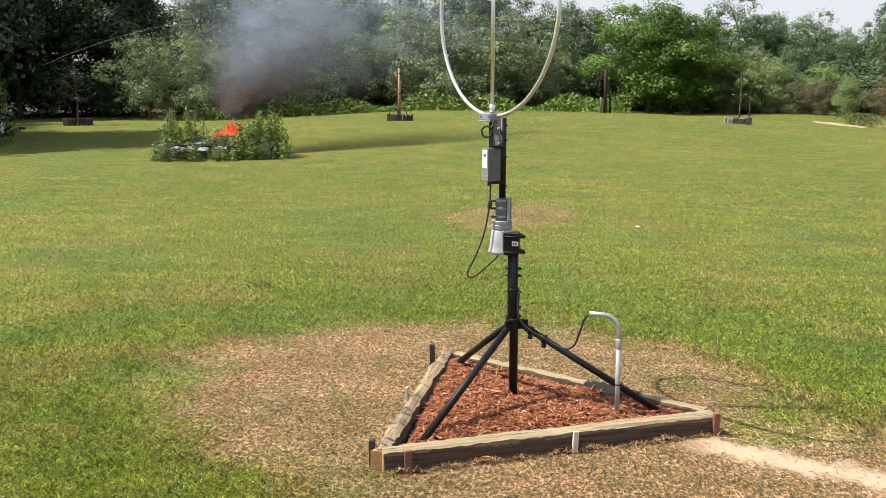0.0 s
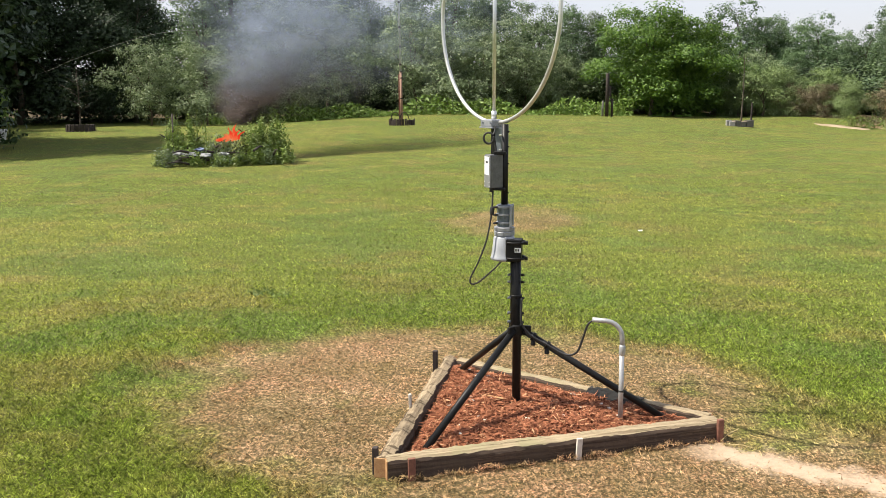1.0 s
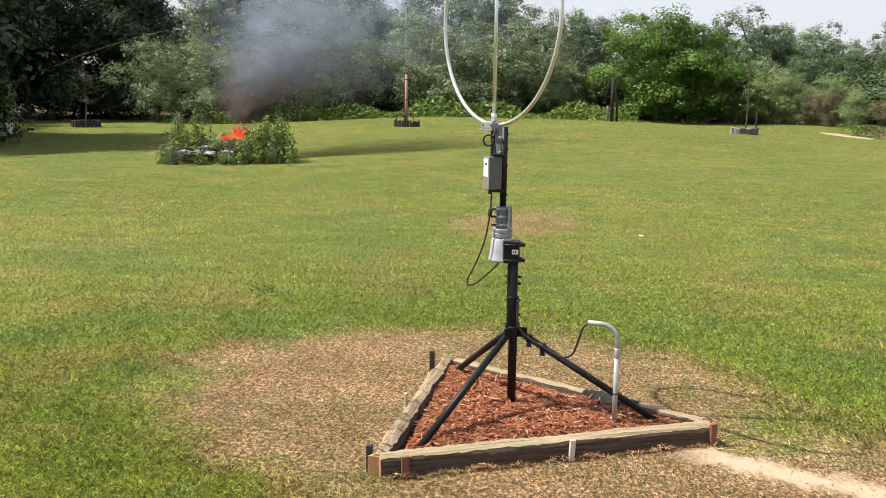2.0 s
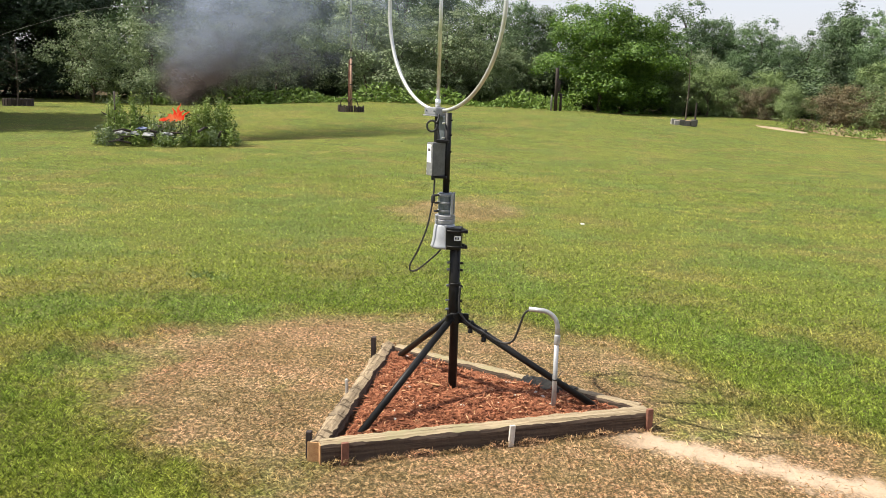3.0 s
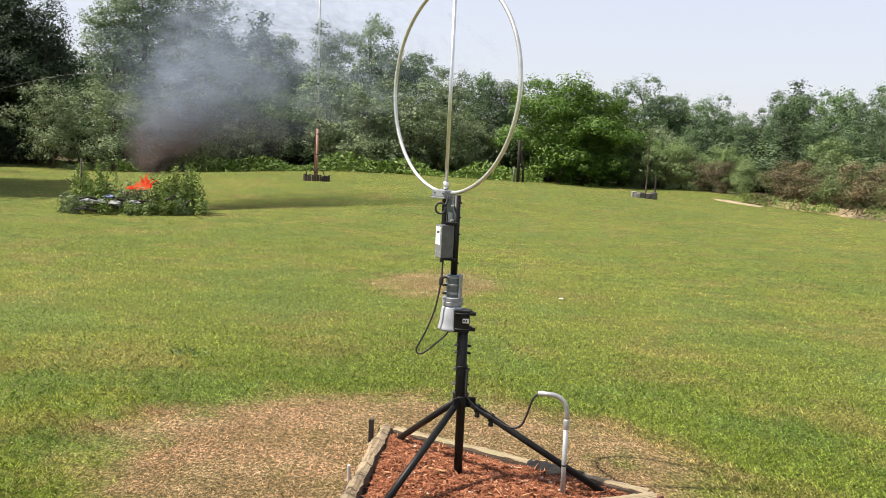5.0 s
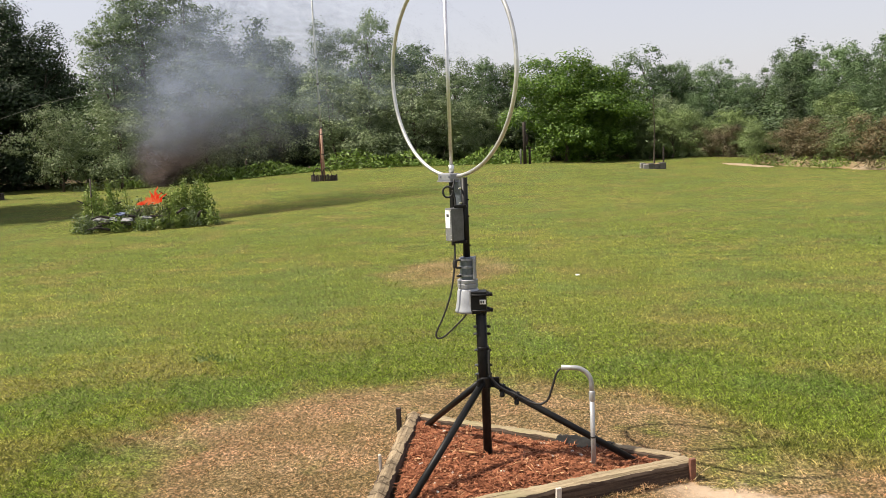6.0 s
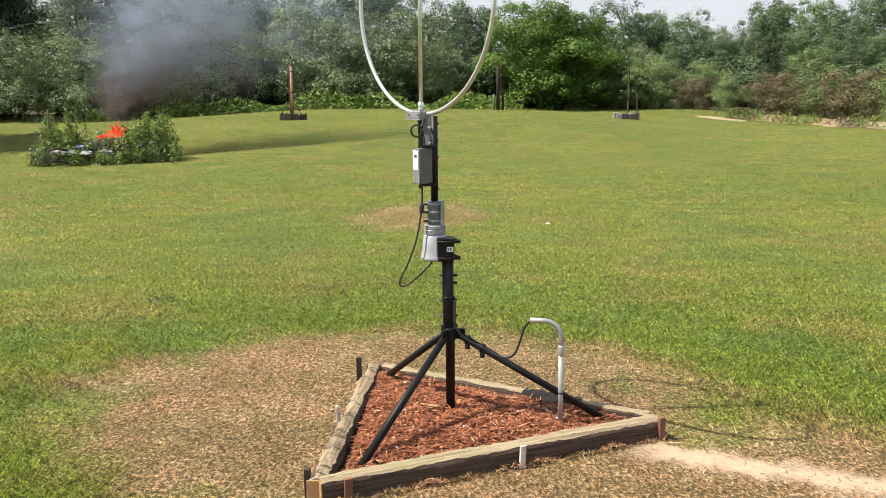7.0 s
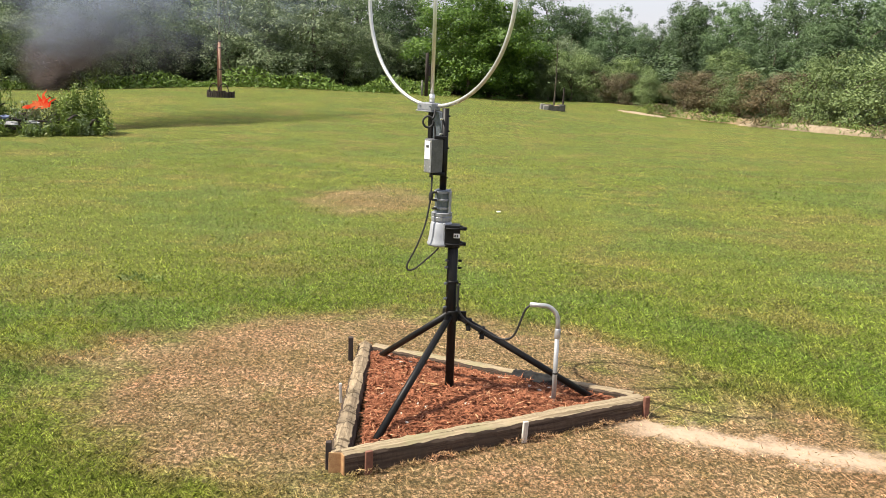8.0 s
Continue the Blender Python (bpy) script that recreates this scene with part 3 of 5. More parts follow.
def build_bed():
    a, b = offset_line(FL, FR, 0.045)
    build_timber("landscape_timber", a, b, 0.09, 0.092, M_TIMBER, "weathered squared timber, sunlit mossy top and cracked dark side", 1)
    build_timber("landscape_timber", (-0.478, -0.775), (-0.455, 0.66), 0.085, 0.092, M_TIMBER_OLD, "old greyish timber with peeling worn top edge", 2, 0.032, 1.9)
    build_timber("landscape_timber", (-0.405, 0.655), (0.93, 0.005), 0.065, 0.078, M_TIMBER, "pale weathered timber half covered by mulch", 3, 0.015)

    # mulch: a low mound and its shreds
    rng = np.random.default_rng(5)
    bm = bmesh.new()
    inner = [FL + Vector((0.06, 0.1)), FR + Vector((-0.1, 0.06)), BK + Vector((0.08, -0.1))]
    c = (inner[0] + inner[1] + inner[2]) / 3

    def mulch_z(x, y):
        edge = 9.0
        for p, q in ((inner[0], inner[1]), (inner[1], inner[2]), (inner[2], inner[0])):
            d = (q - p).normalized()
            edge = min(edge, d.x * (y - p.y) - d.y * (x - p.x))
        base = 0.05 + 0.035 * min(1.0, max(0.0, edge / 0.3))
        return base + 0.022 * noise.noise(Vector((x * 6, y * 9, 1))) + 0.009 * noise.noise(Vector((x * 24, y * 24, 4)))
    N = 44
    grid = {}
    for i in range(N + 1):
        for j in range(N + 1 - i):
            p = inner[0] + (inner[1] - inner[0]) * (i / N) + (inner[2] - inner[0]) * (j / N)
            grid[i, j] = bm.verts.new((p.x, p.y, mulch_z(p.x, p.y) - 0.004))
    for i in range(N):
        for j in range(N - i):
            bm.faces.new((grid[i, j], grid[i + 1, j], grid[i, j + 1]))
            if j < N - i - 1:
                bm.faces.new((grid[i + 1, j], grid[i + 1, j + 1], grid[i, j + 1]))
    tagged(new("mulch", finish_mesh("mulch", bm, mottled("mulch_bed", (0.07, 0.02, 0.01), (0.22, 0.07, 0.035), 40, 0.95, 0, 0.8, 0.02), True)),
           "bed of reddish-brown shredded bark mulch", "mulch", kind="stuff")
    n = 21000
    r1, r2 = np.sqrt(rng.random(n)), rng.random(n)
    w0, w1, w2 = 1 - r1, r1 * (1 - r2), r1 * r2
    x = w0 * inner[0].x + w1 * inner[1].x + w2 * inner[2].x
    y = w0 * inner[0].y + w1 * inner[1].y + w2 * inner[2].y
    z = np.array([mulch_z(p, q) for p, q in zip(x, y)]) + rng.uniform(-0.004, 0.016, n)
    th, tilt = rng.uniform(0, 2 * np.pi, n), rng.normal(0, 0.35, n)
    ax = np.stack([np.cos(th) * np.cos(tilt), np.sin(th) * np.cos(tilt), np.sin(tilt)], 1)
    sd = np.stack([-np.sin(th), np.cos(th), rng.normal(0, 0.5, n)], 1)
    up = unit(np.cross(ax, sd))
    L = rng.gamma(2.6, 0.0055, n)[:, None] + 0.005
    W = rng.uniform(0.0016, 0.0052, n)[:, None]
    T = W * 0.5
    c0 = np.stack([x, y, z], 1)
    bend = up * (L * rng.uniform(-0.25, 0.25, n)[:, None])
    pts = [c0 - ax * L, c0 + sd * W + bend, c0 - sd * W + bend, c0 + up * T + bend * 1.1, c0 + ax * L]
    v = np.stack(pts, 1).reshape(-1, 3)
    k = np.arange(n)[:, None] * 5
    tri = np.array([[0, 1, 3], [0, 3, 2], [1, 4, 3], [3, 4, 2], [0, 2, 1], [1, 2, 4]])
    f = (k[:, None, :] + tri[None]).reshape(-1, 3)
    tagged(new("mulch_shreds", mesh_arrays("mulch_shreds", v, f, M_MULCH)), "loose shreds of red bark mulch in the bed", "mulch", kind="stuff")

    # pale chips and one long splinter
    def chip(x, y, l, w, turn, mat, label):
        m = Matrix.Translation((x, y, mulch_z(x, y) + 0.008)) @ Matrix.Rotation(turn, 4, "Z") @ Matrix.Rotation(0.12, 4, "Y")
        single("wood_chip", block(l, w, 0.006, m, 0.002, seg=1), mat, label, "wood chip", "chips in the mulch")
    chip(-0.1, -0.02, 0.11, 0.014, 2.5, M_ENDGRAIN, "long orange splinter of wood on the mulch")
    for _ in range(26):
        p, q = random.random(), random.random()
        if p + q > 1:
            p, q = 1 - p, 1 - q
        s = inner[0] + (inner[1] - inner[0]) * (0.06 + 0.85 * p) + (inner[2] - inner[0]) * (0.06 + 0.85 * q)
        chip(s.x, s.y, random.uniform(0.015, 0.04), random.uniform(0.008, 0.016), random.uniform(0, 3), M_PALE, "pale chip of wood on the mulch")

    # stakes that hold the timbers
    def stake(x, y, w, d, h, turn, mat, label, lean=0.0, name="stake"):
        m = Matrix.Translation((x, y, -0.02)) @ Matrix.Rotation(turn, 4, "Z") @ Matrix.Rotation(lean, 4, "Y")
        single(name, block(w, d, h + 0.02, m, 0.003), mat, label, "stake", "stakes of the bed")
    turn = math.atan2((FR - FL).y, (FR - FL).x)
    f1 = FL + (FR - FL) * 0.062 + Vector((0.44, -0.9)) * 0.014
    stake(f1.x, f1.y, 0.032, 0.016, 0.1, turn, M_STAKE, "rusty brown stake against the front timber")
    f2 = FL + (FR - FL) * 0.54 + Vector((0.44, -0.9)) * 0.014
    stake(f2.x, f2.y, 0.026, 0.014, 0.1, turn, M_PALE, "pale whitish wooden stake against the timber", 0.05)
    f3 = FR + Vector((-0.008, -0.012))
    stake(f3.x, f3.y, 0.03, 0.02, 0.108, turn, M_STAKE, "rusty reddish stake at the timber's end")
    stake(-0.522, -0.74, 0.024, 0.026, 0.12, 0, M_STAKE_DARK, "dark stake standing beside the old timber")
    stake(-0.535, 0.6, 0.026, 0.03, 0.135, 0, M_STAKE_DARK, "dark stake at the back corner of the bed")
    stake(-0.532, -0.03, 0.014, 0.02, 0.1, 0, M_PALE, "thin pale stake beside the old timber", -0.05)
    stake(0.87, 0.085, 0.03, 0.014, 0.055, 2.6, M_STAKE_DARK, "short dark stake behind the far timber")

    # crumpled dark sheet on the far timber, added in place of the rotator's shadow
    bm = bmesh.new()
    rows = []
    d = Vector((1.335, -0.65)).normalized()
    nrm = Vector((d.y, -d.x))
    for i in range(19):
        u = i / 18
        mid = Vector((0.36, 0.28)) + d * (u * 0.3)
        row = []
        for j, (o, z) in enumerate(((0.02, 0.08), (0.0, 0.082), (-0.025, 0.082), (-0.042, 0.072), (-0.06, 0.064), (-0.08, 0.058))):
            k = noise.noise(Vector((u * 9, j * 1.3, 7))) * 0.014
            p = mid - nrm * (o + k * 1.4)
            row.append(bm.verts.new((p.x, p.y, z + k * 0.5 + 0.006)))
        rows.append(row)
    for p, q in zip(rows, rows[1:]):
        for j in range(5):
            bm.faces.new((p[j], p[j + 1], q[j + 1], q[j]))
    bmesh.ops.solidify(bm, geom=list(bm.faces), thickness=0.004)
    single("rotator_shadow_sheet", bm, M_SHADOW_SHEET, "crumpled dark grey sheet painting the rotator's shadow on the far timber", "cloth", smooth=True)

    # straw stalks
    for pts, r, nm, lab, mat in (
            (((0.97, -0.14, 0.01), (1.0, -0.12, 0.035), (1.05, -0.1, 0.06)), 0.0018, "straw_stalk", "dry straw stalk by the timber's end", M_STRAW),
            (((0.98, -0.18, 0.012), (1.06, -0.19, 0.016), (1.1, -0.2, 0.01)), 0.0018, "straw_stalk", "dry straw stalk lying by the timber", M_STRAW)):
        single(nm, tube(curve_pts(pts, 5), r, 7), mat, lab, "stalk", smooth=True)


# ---------------------------------------------------------------- antenna
AX = (-0.006, 0.0)          # post
UP = (-0.069, 0.022)        # upper pole and turning unit
LOOP = Vector((-0.13, 0.115, 0))
LD = Vector((0.648, -0.753, 0)).normalized()      # the loop's plane
LN = Vector((-LD.y, LD.x, 0)) * -1                # its normal, towards the sunny side


def basis(o, z=0.0):
    """Axes with x along the loop's plane, y along its normal."""
    m = Matrix((LD, LN * -1, Vector((0, 0, 1)))).transposed().to_4x4()
    return Matrix.Translation((o[0], o[1], z)) @ m


def bolt_bm(p, d, r=0.007, l=0.016):
    d = Vector(d).normalized()
    p = Vector(p)
    return tube([p, p + d * l * 0.6, p + d * l], [r, r, r * 0.7], 6)


def build_tripod():
    t = thing("antenna_tripod", "black-painted steel tripod post standing in red mulch", "antenna stand", (AX[0], AX[1], 0.05))
    o = Vector((AX[0], AX[1], 0.05))

    def p(*v):
        return Vector(v) - o
    top = 0.905
    part("post", tube([p(0, 0, 0.02), p(0, 0, 0.47), p(-0.008, 0, 0.48), p(-0.01, 0, top)], [0.0215, 0.0215, 0.026, 0.026], 20), M_BLACK, t, smooth=True)
    hub = lathe([(0.029, 0.0), (0.032, 0.004), (0.032, 0.05), (0.029, 0.055)], 20, Matrix.Translation(p(0, 0, 0.43)))
    part("hub", hub, M_BLACK, t)
    part("collar_band", lathe([(0.028, 0), (0.03, 0.003), (0.03, 0.012), (0.028, 0.015)], 20, Matrix.Translation(p(-0.006, 0, 0.62))), M_BLACK, t)
    for fx, fy, fz in ((-0.335, -0.585, 0.06), (0.715, -0.028, 0.06), (-0.37, 0.505, 0.06)):
        d = Vector((fx, fy, 0)).normalized()
        leg = part("leg", tube([p(d.x * 0.03, d.y * 0.03, 0.455), p(fx, fy, fz)], 0.0165, 14), M_BLACK, t, smooth=True)
        part("lug", block(0.05, 0.014, 0.05, Matrix.Translation(p(d.x * 0.045, d.y * 0.045, 0.43)) @ Matrix.Rotation(math.atan2(d.y, d.x), 4, "Z"), 0.003), M_BLACK, leg)
    for z in (0.5, 0.545, 0.62, 0.7, 0.735):
        part("bolt", bolt_bm(p(0.02, -0.012, z), (1, -0.5, 0)), M_BLACK, t)
        part("bolt", bolt_bm(p(-0.032, -0.012, z), (-1, -0.5, 0)), M_CLAMP, t)
    # two hose-clamp knobs on the leg that carries the cable
    d = Vector((0.685, -0.027, -0.395))
    for k in (0.075, 0.175):
        c = Vector((0.03, -0.001, 0.455)) + d * k
        m = Matrix.Translation(c - o) @ d.to_track_quat("Z", "Y").to_matrix().to_4x4()
        part("clamp", lathe([(0.0175, -0.008), (0.023, -0.007), (0.023, 0.007), (0.0175, 0.008)], 14, m), M_BLACK, t)
        part("clamp_knob", tube([c - o + Vector((0, -0.01, -0.01)), c - o + Vector((0, -0.014, -0.034)), c - o + Vector((0, -0.015, -0.04))], [0.009, 0.013, 0.01], 8), M_BLACK, t)


def build_rotator():
    t = thing("antenna_rotator", "grey bell-shaped antenna rotator bolted to the post", "rotator", (UP[0], UP[1], 0.8))
    o = Vector((UP[0], UP[1], 0.8))
    part("housing", lathe([(0.02, 0.004), (0.05, 0.0), (0.064, 0.004), (0.067, 0.012), (0.064, 0.018), (0.058, 0.05), (0.052, 0.11), (0.045, 0.122), (0.03, 0.126)], 32), M_BELL, t, smooth=True)
    part("rib", block(0.012, 0.05, 0.115, Matrix.Translation((0.012, -0.035, 0.004)), 0.003), M_BELL, t)
    part("collar", lathe([(0.046, 0.122), (0.05, 0.125), (0.05, 0.142), (0.047, 0.145), (0.05, 0.148), (0.05, 0.162), (0.046, 0.165)], 32), M_CAST, t)
    part("mast_clamp", lathe([(0.033, 0.163), (0.036, 0.166), (0.036, 0.27), (0.033, 0.273)], 8), M_CLAMP, t)
    for z in (0.185, 0.225, 0.262):
        band = part("clamp_band", lathe([(0.036, z - 0.005), (0.0405, z - 0.004), (0.0405, z + 0.004), (0.036, z + 0.005)], 20), M_CAST, t)
        part("bolt", bolt_bm((-0.03, -0.03, z), (-1, -0.6, 0), 0.006, 0.022), M_RUBBER, band)
    for y in (-0.034, 0.034):
        part("clamp_flange", block(0.012, 0.016, 0.105, Matrix.Translation((0.036, y, 0.166)), 0.002), M_CAST, t)
    mount = part("mount_plate", block(0.075, 0.07, 0.108, Matrix.Translation((0.052, -0.028, 0.002)), 0.004), M_BLACK, t, "black steel mounting bracket")
    for z in (0.018, 0.094):
        part("u_bolt", tube(curve_pts([(0.02, -0.062, z), (0.06, -0.07, z), (0.1, -0.05, z), (0.105, -0.01, z), (0.09, 0.02, z)], 5), 0.0055, 8), M_BLACK, mount, smooth=True)
        for x in (0.098, 0.112):
            part("nut", lathe([(0.007, -0.006), (0.0095, -0.005), (0.0095, 0.006), (0.007, 0.008)], 6, Matrix.Translation((x, -0.045, z)) @ Matrix.Rotation(math.pi / 2, 4, "Y")), M_BLACK, mount)
    lab = part("label", block(0.03, 0.002, 0.022, Matrix.Translation((0.073, -0.0645, 0.05)), 0), M_LABEL, mount, "small white label")
    for x in (-0.008, 0.003):
        part("print_bar", block(0.007, 0.001, 0.012, Matrix.Translation((0.073 + x, -0.0662, 0.055)), 0), M_PRINT, lab)


def build_loop():
    t = thing("loop_antenna", "round aluminium tube loop antenna on a black pole", "antenna", (UP[0], UP[1], 1.07))
    o = Vector((UP[0], UP[1], 1.07))
    part("pole", tube([(0, 0, -0.03), (0, 0, 0.385)], 0.0165, 16), M_BLACK, t, smooth=True)
    for z in (0.06, 0.2, 0.28, 0.35):
        part("bolt", bolt_bm((0.015, -0.008, z), (1, -0.5, 0), 0.004, 0.008), M_BLACK, t)
    R, zc = 0.507, 1.966
    c = Vector((LOOP.x, LOOP.y, zc)) - o
    ring = [c + LD * (R * math.sin(a)) + Vector((0, 0, -R * math.cos(a))) for a in np.linspace(0.03, 2 * math.pi - 0.03, 96)]
    part("loop", tube(ring, 0.0096, 14), M_WHITE_TUBE, t, "satin pale aluminium tube", True)
    side = LN * 0.02
    part("centre_rod", tube([c + side * 0.3 + Vector((0, 0, -R + 0.01)), c + side * 0.3 + Vector((0, 0, R))], 0.0092, 14), M_ALU, t, "straight aluminium tube", True)
    part("rod_collar", tube([c + side * 0.3 + Vector((0, 0, -R + 0.02)), c + side * 0.3 + Vector((0, 0, -R + 0.055))], 0.014, 14), M_ALU, t, smooth=True)
    top = part("top_clamp", block(0.048, 0.026, 0.026, Matrix.Translation(c + Vector((0, 0, R - 0.016))) @ basis((0, 0)), 0.004), M_RUBBER, t, "dark clamp at the loop's top")
    part("wing_nut", tube([c + Vector((0.0, -0.01, R + 0.01)), c + Vector((0.006, -0.012, R + 0.03))], [0.004, 0.006], 8), M_RUBBER, top)
    part("wing_nut", tube([c + Vector((0.02, 0.0, R + 0.008)), c + Vector((0.032, 0.0, R + 0.026))], [0.004, 0.006], 8), M_RUBBER, top)
    part("clamp_stub", tube([c + side * 0.3 + Vector((0, 0, R - 0.06)), c + side * 0.3 + Vector((0, 0, R - 0.02))], 0.014, 12), M_RUBBER, top, smooth=True)
    base = part("feed_box", block(0.105, 0.06, 0.036, Matrix.Translation(c + LN * 0.015 - LD * 0.01 + Vector((0, 0, -R - 0.02))) @ basis((0, 0)), 0.005), M_CAST, t, "cast grey feed box")
    part("flange", block(0.115, 0.07, 0.006, Matrix.Translation(c + LN * 0.015 - LD * 0.01 + Vector((0, 0, -R - 0.026))) @ basis((0, 0)), 0.002), M_CAST, base)
    for a in (-1, 1):
        part("screw", bolt_bm(c + LN * 0.046 + LD * (0.035 * a) + Vector((0, 0, -R)), LN, 0.004, 0.006), M_CLAMP, base)
    plate = part("bracket_plate", block(0.085, 0.008, 0.125, Matrix.Translation(c * 0.42 + Vector((0, 0, 1.3 - 1.07 + 0.01 - c.z * 0.42))) @ basis((0, 0)), 0.002), M_CLAMP, t, "grey metal plate between pole and loop")
    for z in (0.265, 0.335):
        part("u_bolt", bolt_bm(Vector((-0.015, -0.012, z)), LN, 0.005, 0.014), M_ALU, plate)
    part("support", block(0.03, 0.03, 0.14, Matrix.Translation(Vector((c.x, c.y, 0.225))) @ basis((0, 0)), 0.004), M_BLACK, t)


def build_tuner_box():
    # a narrow box hung beside the pole
    o = Vector((-0.119, 0.002, 1.155))
    t = thing("tuner_box", "small dark grey metal box with white label on the pole", "control box", tuple(o))
    part("body", block(0.054, 0.07, 0.158, basis((0, 0)), 0.003), M_BOX, t)
    face = part("face_plate", block(0.05, 0.004, 0.154, Matrix.Translation(LN * 0.036 + Vector((0, 0, 0.002))) @ basis((0, 0)), 0.001), M_BOXFACE, t, "face plate in lighter grey for its sunlit side")
    lab = part("label", block(0.036, 0.002, 0.085, Matrix.Translation(LN * 0.039 - LD * 0.002 + Vector((0, 0, 0.064))) @ basis((0, 0)), 0), M_LABEL, face, "white paper label")
    part("print_bar", block(0.018, 0.0012, 0.012, Matrix.Translation(LN * 0.0407 + Vector((0, 0, 0.118))) @ basis((0, 0)), 0), M_PRINT, lab)
    for z in (0.01, 0.03, 0.148):
        for a in (-0.02, 0.02):
            part("screw", bolt_bm(LN * 0.0375 + LD * a + Vector((0, 0, z)), LN, 0.0025, 0.003), M_ALU, face)
    part("top_bracket", block(0.06, 0.03, 0.014, Matrix.Translation((0.03, -0.005, 0.158)), 0.002), M_BLACK, t)
    part("bottom_bracket", block(0.07, 0.03, 0.012, Matrix.Translation((0.02, -0.005, -0.012)), 0.002), M_BLACK, t)
    part("gland", tube([(-0.01, -0.02, 0.002), (-0.01, -0.02, -0.02)], 0.008, 10), M_RUBBER, t, smooth=True)


def build_cables():
    def cable(pts, r, label, n=8):
        return single("cable", tube(curve_pts(pts, n), r, 8), M_RUBBER, label, "cable", "antenna cables", smooth=True)
    c = cable([(-0.123, 0.0, 1.14), (-0.124, -0.01, 1.07), (-0.128, -0.015, 1.02), (-0.15, -0.025, 0.9), (-0.19, -0.03, 0.79), (-0.226, -0.03, 0.715), (-0.222, -0.03, 0.686), (-0.19, -0.03, 0.693), (-0.14, -0.025, 0.735), (-0.085, -0.02, 0.79), (-0.08, 0.0, 0.812)],
              0.0042, "thin black cable looping from the box to the rotator")
    part("ferrite_bead", tube([(-0.124, -0.012, 1.065), (-0.124, -0.012, 1.058), (-0.126, -0.013, 1.03), (-0.126, -0.014, 1.023)], [0.008, 0.0105, 0.0105, 0.008], 10), M_RUBBER, c, smooth=True)
    ring = [(-0.15 + 0.024 * math.cos(a), 0.04, 1.388 + 0.026 * math.sin(a)) for a in np.linspace(0.6, 6.6, 14)]
    cable([(-0.12, 0.06, 1.445), (-0.122, 0.05, 1.42)] + ring + [(-0.118, 0.04, 1.36), (-0.113, 0.03, 1.31)], 0.005, "black cable coiled once below the loop", 3)
    cable([(0.024, -0.02, 0.62), (0.022, -0.028, 0.54), (0.03, -0.03, 0.49), (0.07, -0.03, 0.44), (0.15, -0.028, 0.395), (0.21, -0.03, 0.362), (0.262, -0.045, 0.355), (0.3, -0.07, 0.385), (0.325, -0.09, 0.46), (0.345, -0.1, 0.525), (0.375, -0.1, 0.549), (0.41, -0.1, 0.552)],
          0.0055, "black cable from the post along the leg into the conduit")


def build_conduit():
    t = thing("cable_conduit", "bent galvanised conduit rising from the mulch bed", "conduit", (0.508, -0.1, 0.07))
    o = Vector((0.508, -0.1, 0.07))
    bend = [(0.508, -0.1, 0.42)] + [(0.425 + 0.08 * math.cos(a), -0.1, 0.468 + 0.08 * math.sin(a)) for a in np.linspace(0, math.pi / 2, 9)] + [(0.365, -0.1, 0.551)]
    part("pipe", tube([Vector(p) - o for p in ((0.51, -0.1, 0.02), (0.506, -0.1, 0.4))], 0.0115, 16), M_CONDUIT, t, smooth=True)
    part("elbow", tube([Vector(p) - o for p in bend], 0.0115, 16), M_CONDUIT, t, smooth=True)
    part("coupling", tube([Vector(p) - o for p in ((0.507, -0.1, 0.385), (0.507, -0.1, 0.39), (0.507, -0.1, 0.43), (0.507, -0.1, 0.435))], [0.0125, 0.0148, 0.0148, 0.0125], 16), M_CONDUIT, t, smooth=True)
    part("cable_tie", tube([Vector((0.509, -0.1, 0.205)) - o, Vector((0.509, -0.1, 0.213)) - o], 0.0135, 12), M_RUBBER, t)
    part("tie_tail", tube([Vector((0.516, -0.11, 0.21)) - o, Vector((0.53, -0.112, 0.24)) - o, Vector((0.543, -0.112, 0.258)) - o], 0.0018, 5), M_RUBBER, t)


# ---------------------------------------------------------------- trees
def crown_arrays(rng, lobes, clumps, per, leaf, droop=0.0, spread=0.42):
    """lobes: centre and radii. Clumps sit in the lobes' outer shells; each is a cloud of leaves."""
    vol = np.array([r[0] * r[1] + r[1] * r[2] + r[0] * r[2] for _, r in lobes])
    pick = rng.choice(len(lobes), clumps, p=vol / vol.sum())
    cen, rad = np.array([c for c, _ in lobes])[pick], np.array([r for _, r in lobes])[pick]
    d = unit(rng.normal(size=(clumps, 3)))
    d[:, 2] = np.where(d[:, 2] < -0.55, -d[:, 2], d[:, 2])
    s = rng.uniform(0.55, 1.02, clumps)[:, None]
    cc = cen + d * rad * s
    size = spread * rng.uniform(0.55, 1.45, clumps)
    ball = unit(rng.normal(size=(clumps, per, 3)))
    off = ball * (rng.random((clumps, per, 1)) ** 0.4) * size[:, None, None] * np.array([1.5, 1.5, 1.1])
    pts = (cc[:, None] + off).reshape(-1, 3)
    out = np.repeat(d, per, 0)
    pts[:, 2] = np.maximum(pts[:, 2], 0.05)
    face = unit(out * 0.6 + ball.reshape(-1, 3) * 0.8 + np.array([0, 0, 0.35]) + rng.normal(size=out.shape) * 0.4)
    v, f = leaves(rng, pts, leaf, leaf * 0.6, out * 0.3, droop, face)
    return v, f, cc


